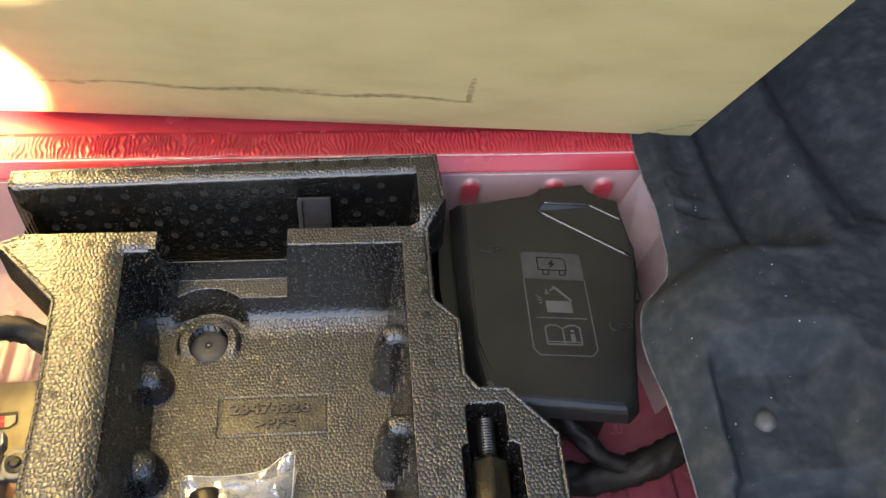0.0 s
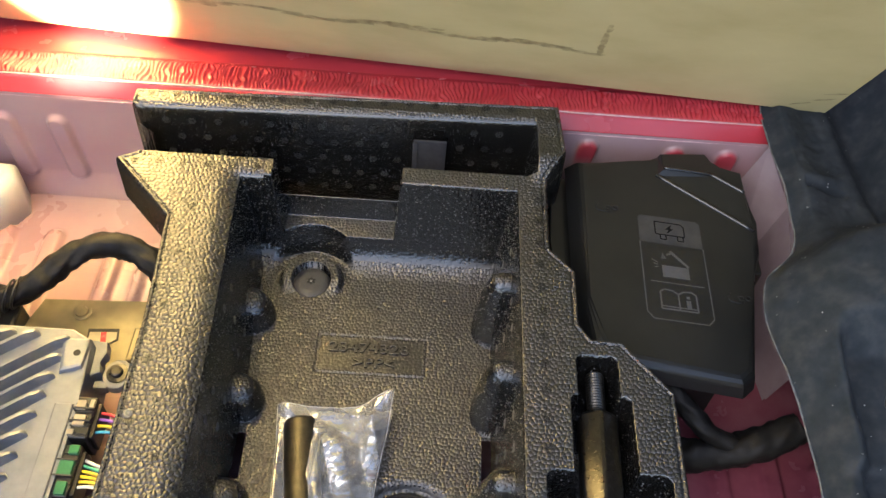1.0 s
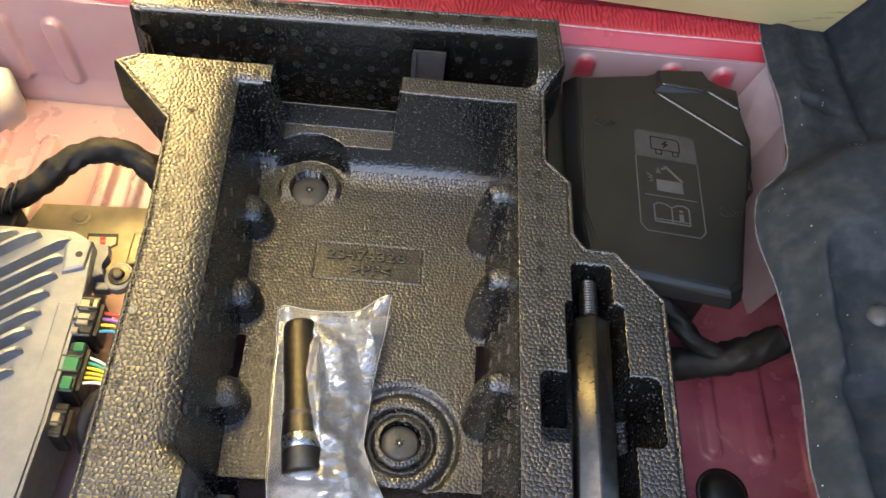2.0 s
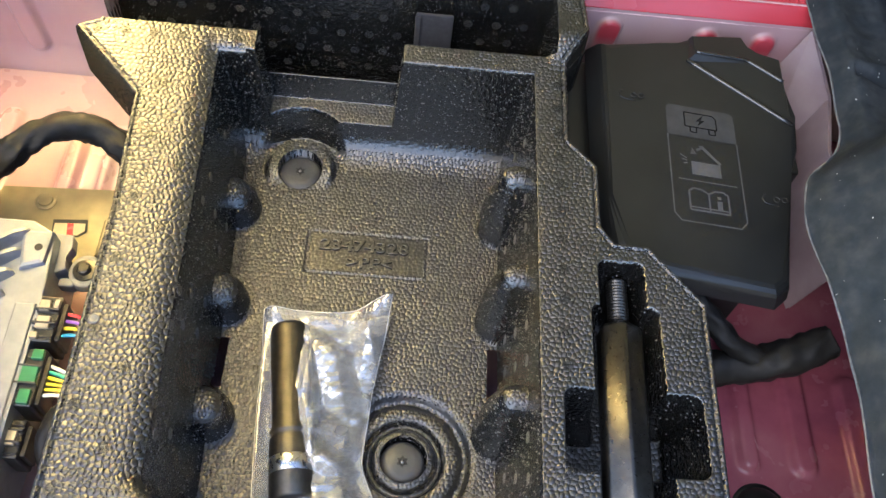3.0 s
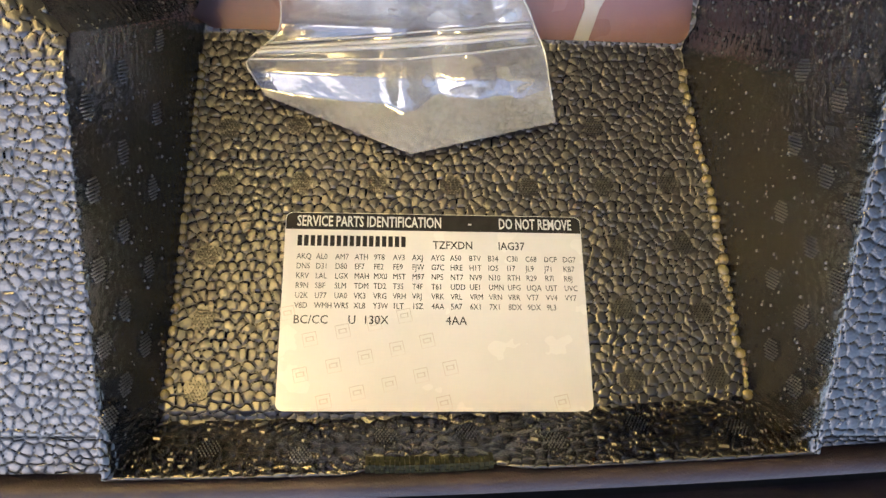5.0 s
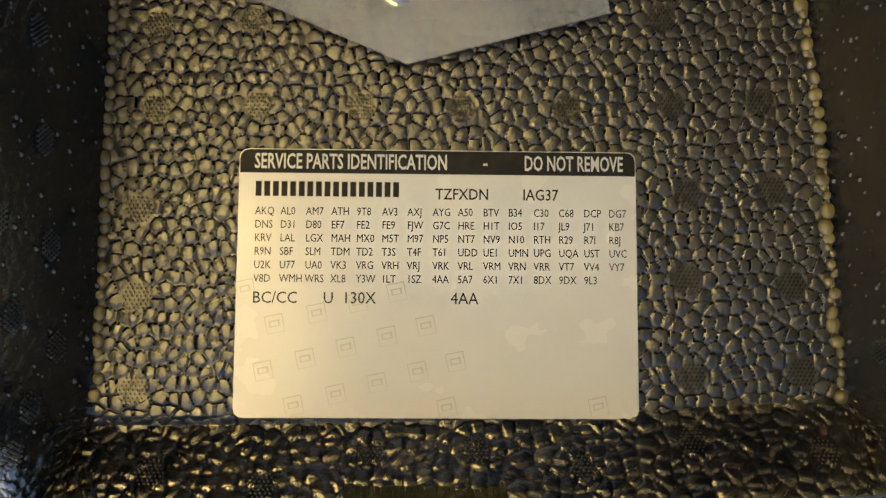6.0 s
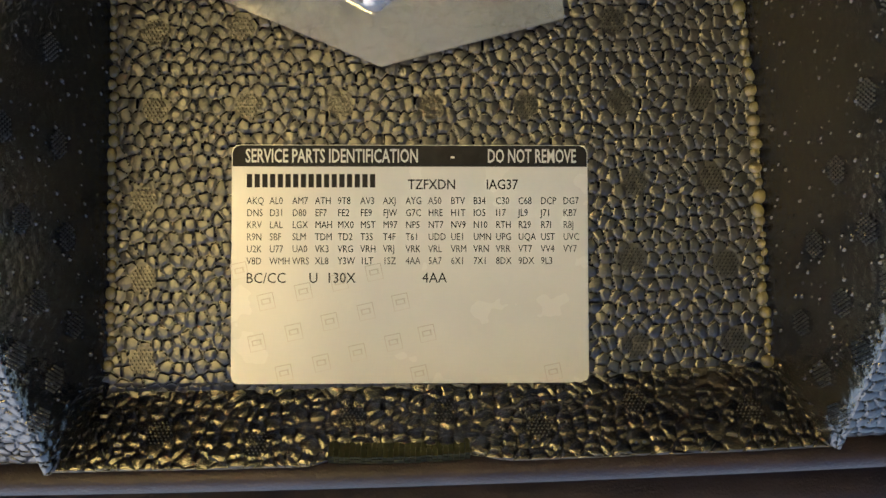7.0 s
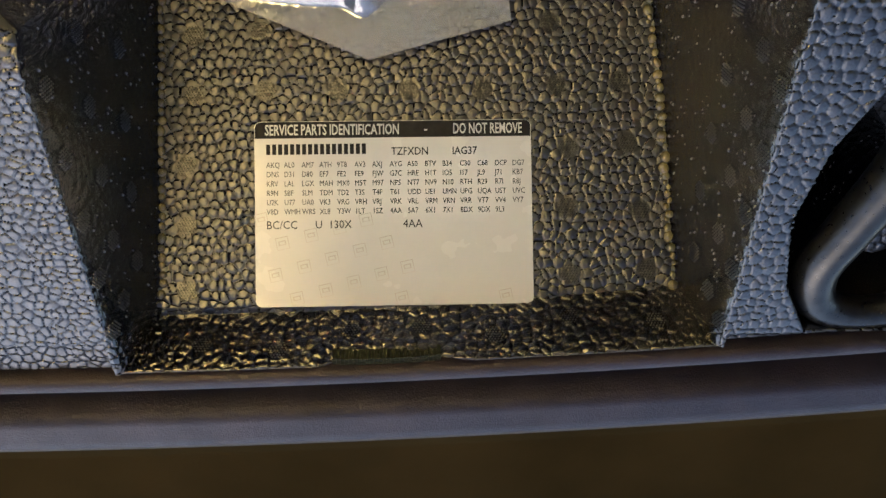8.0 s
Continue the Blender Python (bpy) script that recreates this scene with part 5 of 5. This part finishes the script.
harness("wiring_harness", "black taped wiring loom below the fuse box", [(0.200, 0.232, -0.006), (0.235, 0.222, -0.002), (0.262, 0.214, 0.004), (0.290, 0.212, 0.014), (0.315, 0.217, 0.024), (0.345, 0.228, 0.036)], 0.0125, 14, 2.0)
harness("wiring_harness", "thin black conduit curving down from the fuse box", [(0.236, 0.262, 0.040), (0.245, 0.250, 0.042), (0.258, 0.236, 0.036), (0.275, 0.222, 0.026), (0.296, 0.214, 0.022)], 0.0080, 8, 3.0)


# ---- amplifier, bracket and connectors ----
def amplifier():
    amp = thing("amplifier", "finned cast aluminium amplifier beside the foam tray", "amplifier", at=(-0.31, 0.14, -0.03))
    edge = [(-0.222, 0.262), (-0.216, 0.20), (-0.2145, 0.11), (-0.218, -0.02), (-0.46, -0.02), (-0.46, 0.272), (-0.24, 0.272)]
    under(part("case", prism(bmesh.new(), edge[::-1], -0.012, 0.0440, 0.002), ALUMINIUM), amp)
    # raised border with ledge
    under(part("border", prism(bmesh.new(), [(-0.219, 0.205), (-0.217, 0.11), (-0.220, -0.02), (-0.232, -0.02), (-0.230, 0.11), (-0.233, 0.205)][::-1], 0.030, 0.0465, 0.0015), ALUMINIUM), amp)
    under(part("corner_post", prism(bmesh.new(), [(-0.222, 0.262), (-0.222, 0.236), (-0.238, 0.230), (-0.244, 0.262)][::-1], 0.02, 0.048, 0.003), ALUMINIUM, label="corner post with screw hole"), amp)
    # black disc on the post, for the shade in its hole
    under(part("screw_hole", lathe(bmesh.new(), [(0.0470, 0.0028), (0.0483, 0.0028)], Matrix.Translation((-0.2285, 0.2475, 0)), 16), SHADE_BLACK, label="black disc drawn for the screw hole's shade"), amp)
    d = Vector((-0.775, -0.632, 0)).normalized()
    side = Vector((d.y, -d.x, 0))
    bm = None
    for k in range(12):
        start = Vector((-0.246 - 0.0 * k, 0.262 - 0.0165 * (k - 4), 0)) if k > 3 else Vector((-0.246 - 0.0185 * (4 - k), 0.266, 0))
        if k > 3:
            start.x = -0.2385 - 0.0015 * (k - 4)
        length = 0.0
        while length < 0.40 and (start + d * length).x > -0.455 and (start + d * length).y > -0.015:
            length += 0.01
        if length < 0.02:
            continue
        bm = bmesh.new()
        w, t = 0.0034, 0.0013
        prof = [(0.0, 0.043), (0.0, 0.0468), (0.003, 0.0505), (0.010, 0.0535), (0.018, 0.0540), (length, 0.0540), (length, 0.043)]
        a = [bm.verts.new(start + d * s + side * (w if z < 0.045 else t) + Vector((0, 0, z))) for s, z in prof]
        b = [bm.verts.new(start + d * s - side * (w if z < 0.045 else t) + Vector((0, 0, z))) for s, z in prof]
        bm.faces.new(a)
        bm.faces.new(b[::-1])
        for i in range(len(prof)):
            j = (i + 1) % len(prof)
            bm.faces.new((a[i], b[i], b[j], a[j]))
        bmesh.ops.recalc_face_normals(bm, faces=bm.faces)
        under(part("fin", bm, ALUMINIUM), amp)
    # bent mounting lug with its bolt
    lug = prism(bmesh.new(), [(-0.228, 0.270), (-0.214, 0.268), (-0.212, 0.258), (-0.216, 0.250), (-0.212, 0.240), (-0.221, 0.236), (-0.228, 0.246)][::-1], 0.022, lambda x, y: 0.032 + 0.15 * (x + 0.222), 0.0012)
    under(part("lug_web", lug, ALUMINIUM, label="bent bright lug web"), amp)
    ring = [(-0.201 + 0.0115 * math.cos(a), 0.2425 + 0.0135 * math.sin(a)) for a in np.linspace(0, 2 * math.pi, 20, endpoint=False)]
    under(part("mounting_lug", prism(bmesh.new(), ring, 0.020, 0.0275, 0.0015), DARK_LUG, label="dull grey mounting lug"), amp)
    under(part("lug_rib", box(bmesh.new(), -0.217, -0.206, 0.229, 0.236, 0.018, 0.027, 0.0012), DARK_LUG, label="dull grey rib"), amp)
    ear = part("lug_bolt", lathe(bmesh.new(), [(0.0275, 0.0088), (0.0288, 0.0086), (0.0292, 0.0050), (0.0325, 0.0047), (0.0332, 0.0036)], Matrix.Translation((-0.2005, 0.2425, 0)), 18), STEEL, label="dark flange bolt")
    under(ear, amp)
    return amp


amplifier()


def bracket():
    br = thing("mounting_bracket", "olive chromated steel bracket on the trunk floor", "bracket", at=(-0.26, 0.32, -0.03))
    plate = [(-0.308, 0.346), (-0.196, 0.351), (-0.192, 0.262), (-0.218, 0.268), (-0.224, 0.278), (-0.314, 0.272), (-0.322, 0.30)]
    under(part("plate", prism(bmesh.new(), plate[::-1], -0.030, -0.0265, 0.0012), OLIVE), br)
    # black plate on top, for the shade inside the slot
    under(part("slot", prism(bmesh.new(), [(-0.259, 0.316), (-0.232, 0.318), (-0.230, 0.306), (-0.236, 0.301), (-0.257, 0.300)][::-1], -0.0262, -0.0258), SHADE_BLACK, label="black plate drawn for the oblong slot's shade"), br)
    under(part("slot_floor", prism(bmesh.new(), [(-0.257, 0.3125), (-0.233, 0.314), (-0.232, 0.307), (-0.237, 0.3025), (-0.256, 0.3015)][::-1], -0.0258, -0.0255), BEIGE, label="pale metal seen in the slot"), br)
    under(part("slot_floor", prism(bmesh.new(), [(-0.247, 0.3128), (-0.242, 0.3132), (-0.240, 0.3025), (-0.245, 0.3022)][::-1], -0.0255, -0.0252), RED, label="red metal seen in the slot"), br)
    under(part("flange", prism(bmesh.new(), [(-0.214, 0.312), (-0.198, 0.314), (-0.196, 0.280), (-0.214, 0.277)][::-1], -0.028, -0.012, 0.002), OLIVE), br)
    under(part("screw", lathe(bmesh.new(), [(-0.027, 0.0085), (-0.0255, 0.0085), (-0.0250, 0.0062), (-0.0238, 0.0055), (-0.0235, 0.002)], Matrix.Translation((-0.2700, 0.3330, 0)), 20), OLIVE, label="plated screw"), br)
    blk = thing("bracket_block", "dark rubber block with olive cap behind the amplifier", "rubber block", at=(-0.345, 0.30, -0.03))
    under(part("block", box(bmesh.new(), -0.372, -0.316, 0.282, 0.328, -0.034, -0.008, 0.003), BLACK_PLASTIC), blk)
    under(part("cap", box(bmesh.new(), -0.355, -0.330, 0.286, 0.318, -0.009, -0.004, 0.0015), OLIVE, label="olive metal cap"), blk)


bracket()


def connectors():
    def wires(con, start, colours, spread):
        for k, c in enumerate(colours):
            y = start[1] + spread * (k - (len(colours) - 1) / 2)
            pts = [(start[0], y, start[2]), (start[0] + 0.012, y - 0.001 * k, start[2] + 0.002), (start[0] + 0.024, y - 0.003 - 0.0012 * k, start[2] - 0.002), (start[0] + 0.042, y - 0.006, start[2] - 0.020)]
            under(part("wire", tube(bmesh.new(), pts, 0.0013, 8, steps=4), WIRE[c], label=c + " insulated wire", smooth=True), con)

    def plug(label, x, y0, y1, top, tabs, tab_material, tab_label):
        c = thing("plug_connector", label, "connector", "amplifier plugs", at=(x, (y0 + y1) / 2, top))
        under(part("housing", box(bmesh.new(), x - 0.013, x + 0.002, y0, y1, top - 0.030, top, 0.0012), BLACK_PLASTIC), c)
        under(part("collar", box(bmesh.new(), x + 0.001, x + 0.005, y0 + 0.003, y1 - 0.003, top - 0.026, top - 0.004, 0.0008), BLACK_PLASTIC), c)
        for k in range(int((y1 - y0) / 0.006)):
            yy = y0 + 0.003 + 0.006 * k
            under(part("key_rib", box(bmesh.new(), x - 0.0125, x + 0.0015, yy, yy + 0.0012, top - 0.001, top + 0.0012, 0.0003), BLACK_PLASTIC), c)
        for k in range(2):
            yy = y0 + (y1 - y0) * (0.36 + 0.3 * k)
            under(part("seam_rib", box(bmesh.new(), x - 0.0135, x + 0.0025, yy, yy + 0.0014, top - 0.002, top + 0.0036, 0.0004), BLACK_PLASTIC), c)
        for x0, x1, ya, yb in tabs:
            under(part("terminal_lock", box(bmesh.new(), x + x0, x + x1, ya, yb, top - 0.004, top + 0.003, 0.0008), tab_material, label=tab_label), c)
        return c

    c1 = plug("beige and black plug connector with coloured wires", -0.2045, 0.178, 0.212, 0.044, ((-0.0115, -0.0045, 0.200, 0.208), (-0.002, 0.0015, 0.202, 0.209), (-0.0105, -0.0015, 0.187, 0.196), (-0.0125, -0.007, 0.1795, 0.184)), BEIGE, "beige lock tab")
    wires(c1, (-0.201, 0.195, 0.036), ("blue", "yellow", "violet", "red"), 0.0055)
    c2 = plug("green and black plug connector with yellow and white wires", -0.2060, 0.134, 0.174, 0.041, ((-0.006, 0.0015, 0.166, 0.173), (-0.0105, 0.001, 0.149, 0.162), (-0.007, 0.0005, 0.135, 0.145), (-0.0135, -0.0118, 0.140, 0.168)), GREEN, "bright green lock tab")
    wires(c2, (-0.202, 0.155, 0.034), ("white", "yellow", "yellow", "yellow", "green", "white"), 0.0042)
    plug("small black plug connector with beige tab", -0.2080, 0.102, 0.128, 0.034, ((-0.008, -0.001, 0.110, 0.121),), BEIGE, "beige lock tab")
    sl = thing("cable_sleeve", "dark cloth cable sleeve beside the amplifier", "cable sleeve", at=(-0.19, 0.09, 0.0))
    under(part("sleeve", tube(bmesh.new(), [(-0.172, 0.146, 0.020), (-0.186, 0.134, 0.030), (-0.193, 0.116, 0.026), (-0.188, 0.098, 0.008), (-0.182, 0.080, -0.020)], 0.008, 12, steps=8, wobble=0.3), TAPE, smooth=True), sl)
    under(part("sleeve", tube(bmesh.new(), [(-0.170, 0.130, 0.020), (-0.180, 0.114, 0.022), (-0.178, 0.095, 0.004), (-0.174, 0.07, -0.022)], 0.007, 12, steps=8, wobble=0.3), TAPE, smooth=True), sl)


connectors()


def white_cap():
    top = thing("white_duct_cap", "white rounded plastic cap against the back wall", "plastic cap", at=(-0.40, 0.45, -0.03))
    bm = bmesh.new()
    pts = [(-0.47, 0.40), (-0.40, 0.405), (-0.372, 0.425), (-0.358, 0.452), (-0.366, 0.474), (-0.47, 0.478)]
    prism(bm, pts, -0.034, 0.020, 0.012, 4)
    under(part("cap", bm, WHITE, smooth=True), top)


white_cap()


# ---- trunk side liner ----
LINER_EDGE = ((0.36, 0.85), (0.368, 0.735), (0.374, 0.640), (0.350, 0.592), (0.343, 0.50), (0.346, 0.42), (0.345, 0.378), (0.338, 0.345), (0.308, 0.316), (0.301, 0.288), (0.304, 0.242), (0.311, 0.198), (0.311, 0.150), (0.307, 0.09), (0.31, 0.0), (0.33, -0.06))


def side_liner():
    ln = thing("side_liner", "dark grey moulded felt trunk liner with frayed edge", "trunk liner", at=(0.45, 0.3, 0.1))
    ys = np.linspace(-0.06, 0.85, 520)
    e = LINER_EDGE[::-1]
    ex = np.interp(ys, [p[1] for p in e], [p[0] for p in e])
    for _ in range(6):
        ex[1:-1] = (ex[:-2] + 2 * ex[1:-1] + ex[2:]) / 4
    s = np.linspace(0, 1, 170) ** 1.15
    S, Y = np.meshgrid(s, ys)
    X = ex[:, None] + S * (0.615 - ex[:, None])
    rise = X - ex[:, None]
    far = ease((Y - 0.325) / 0.05)
    valley = np.interp(Y, (0.30, 0.344, 0.425, 0.517, 0.652, 0.85), (0.445, 0.432, 0.418, 0.415, 0.420, 0.43))
    # flat flange, long valley and the swell beside it
    Z = 0.112 + 0.010 * ease(rise / 0.012) + 0.003 * np.sin(rise * 120) * far
    Z = Z + far * (0.040 * ease((X - valley - 0.004) / 0.040) - 0.017 * np.exp(-((X - valley) / 0.013) ** 2) - 0.022 * np.exp(-((X - valley - 0.085 + 0.10 * (Y - 0.5)) / 0.022) ** 2))
    # rounded corner with a sunken pocket and a lower shelf
    Z = Z + (1 - far) * (0.050 * ease(rise / 0.075) + 0.012 * np.exp(-((rise - 0.035) / 0.02) ** 2))
    shelf = ease((X - 0.330) / 0.018) * ease((0.445 - X) / 0.03)
    Z = Z - 0.040 * shelf * ease((0.262 - Y) / 0.026) - 0.020 * ease((0.158 - Y) / 0.012) * ease((X - 0.322) / 0.02)
    Z = Z + 0.45 * np.clip(X - 0.50, 0, 1)
    Z = Z + 0.0045 * soft_noise(X, Y, 26, 31) + 0.0020 * soft_noise(X, Y, 75, 33) + 0.0010 * soft_noise(X, Y, 220, 32)
    for cx, cy in ((0.378, 0.522), (0.376, 0.410)):
        slit = np.abs(X - cx) < 0.018
        Z = Z - 0.010 * slit * np.exp(-((Y - cy + 0.25 * (X - cx)) / 0.0030) ** 2) + 0.004 * np.exp(-(((X - cx) / 0.016) ** 2 + ((Y - cy - 0.010) / 0.007) ** 2))
    felt = under(mesh_object("felt", sheet("felt", np.stack([X, Y, Z], -1)), LINER), ln)
    edge = [(X[k, 0], Y[k, 0], Z[k, 0] - 0.0012) for k in range(0, 520, 12)]
    under(part("frayed_edge", tube(bmesh.new(), edge, 0.0008, 8, steps=3, wobble=0.5), FELT_EDGE, label="pale frayed felt edge", smooth=True), ln)
    skirt = np.stack([np.stack([X[:, 0], Y[:, 0], Z[:, 0] - 0.0015], -1), np.stack([X[:, 0] + 0.07, Y[:, 0], Z[:, 0] - 0.022], -1), np.stack([X[:, 0] + 0.15, Y[:, 0], np.full(len(ys), -0.036)], -1)], 1)
    under(mesh_object("back_felt", sheet("back_felt", skirt), LINER), ln)
    rng = random.Random(9)
    lint = thing("lint", "pale lint specks on the trunk liner felt", "lint", kind="stuff", at=(0.4, 0.3, 0.14))
    bm = bmesh.new()
    for _ in range(150):
        a, b = rng.randrange(40, 480), rng.randrange(1, 95)
        c = Vector((X[a, b], Y[a, b], Z[a, b] + 0.0003))
        r = rng.choice((0.0002, 0.0002, 0.0003, 0.0005))
        bmesh.ops.create_icosphere(bm, subdivisions=1, radius=r, matrix=Matrix.Translation(c))
    under(part("speck", bm, WHITE, smooth=True), lint)
    clip = thing("push_clip", "round grey plastic push clip in the liner", "clip", at=(0.378, 0.208, 0.17))
    k = int(np.argmin(np.abs(ys - 0.199)))
    j = int(np.argmin(np.abs(X[k] - 0.371)))
    at = Vector((X[k, j], Y[k, j], Z[k, j]))
    way = Vector((-0.5, -0.15, 0.85)).normalized()
    m = Matrix.Translation(at) @ way.to_track_quat("Z", "Y").to_matrix().to_4x4()
    under(part("clip_head", lathe(bmesh.new(), [(-0.003, 0.0085), (0.0005, 0.0088), (0.003, 0.0075), (0.0042, 0.004), (0.0044, 0.0015)], m, 24), GREY_NUT, smooth=True), clip)


side_liner()


# ---- load floor panel, standing on the ledge and tipped back ----
def load_panel():
    pn = thing("load_floor_panel", "tan fibreboard load floor panel tipped up on the ledge", "floor panel", at=(0.0, 0.53, 0.12))
    a, b = Vector((-0.62, 0.585, 0.1135)), Vector((0.400, 0.5085, 0.119))
    ux = (b - a).normalized()
    lean = Vector((0.0, -0.50, 0.866))
    uz = (lean - ux * lean.dot(ux)).normalized()
    uy = uz.cross(ux)
    m = Matrix((ux, uy, uz)).transposed().to_4x4()
    m.translation = a
    L = (b - a).length
    board = part("board", box(bmesh.new(), 0, L, 0.0005, 0.010, 0.0, 0.60, 0.0012), BOARD)
    board.matrix_world = m
    under(board, pn)
    felt = part("felt_backing", box(bmesh.new(), 0.004, L - 0.004, 0.0102, 0.018, 0.002, 0.598, 0.002), FELT_EDGE, label="grey felt backing")
    felt.matrix_world = m
    under(felt, pn)
    x0 = L - 0.66
    marks = bmesh.new()
    rng = random.Random(4)

    def blot(x, z, rx, rz, turn=0.0):
        pts = []
        for k in range(14):
            q = 2 * math.pi * k / 14
            r = rng.uniform(0.7, 1.15)
            dx, dz = rx * r * math.cos(q), rz * r * math.sin(q)
            pts.append((x + dx * math.cos(turn) - dz * math.sin(turn), z + dx * math.sin(turn) + dz * math.cos(turn)))
        marks.faces.new([marks.verts.new((px, 0.0002, pz)) for px, pz in pts])

    for k in range(30):
        blot(L - 0.66 + 0.0148 * k, 0.098 + 0.004 * math.sin(k * 0.8) - 0.0006 * k, rng.uniform(0.009, 0.016), rng.uniform(0.0022, 0.0060))
    for k, z in enumerate((0.084, 0.092, 0.104, 0.115, 0.13)):
        blot(L - 0.224, z, 0.0030, 0.008)
    for x, z in ((-0.40, 0.0945), (-0.36, 0.091), (-0.31, 0.088), (-0.255, 0.083)):
        blot(L + x, z, 0.006, 0.0028)
    for x, z, t in ((-0.030, 0.020, 0.6), (-0.016, 0.034, 0.5), (-0.012, 0.050, 0.4)):
        blot(L + x, z, 0.010, 0.0022, t)
    st = part("stain", marks, STAIN, label="brown water stain lines")
    st.matrix_world = m
    under(st, pn)


load_panel()
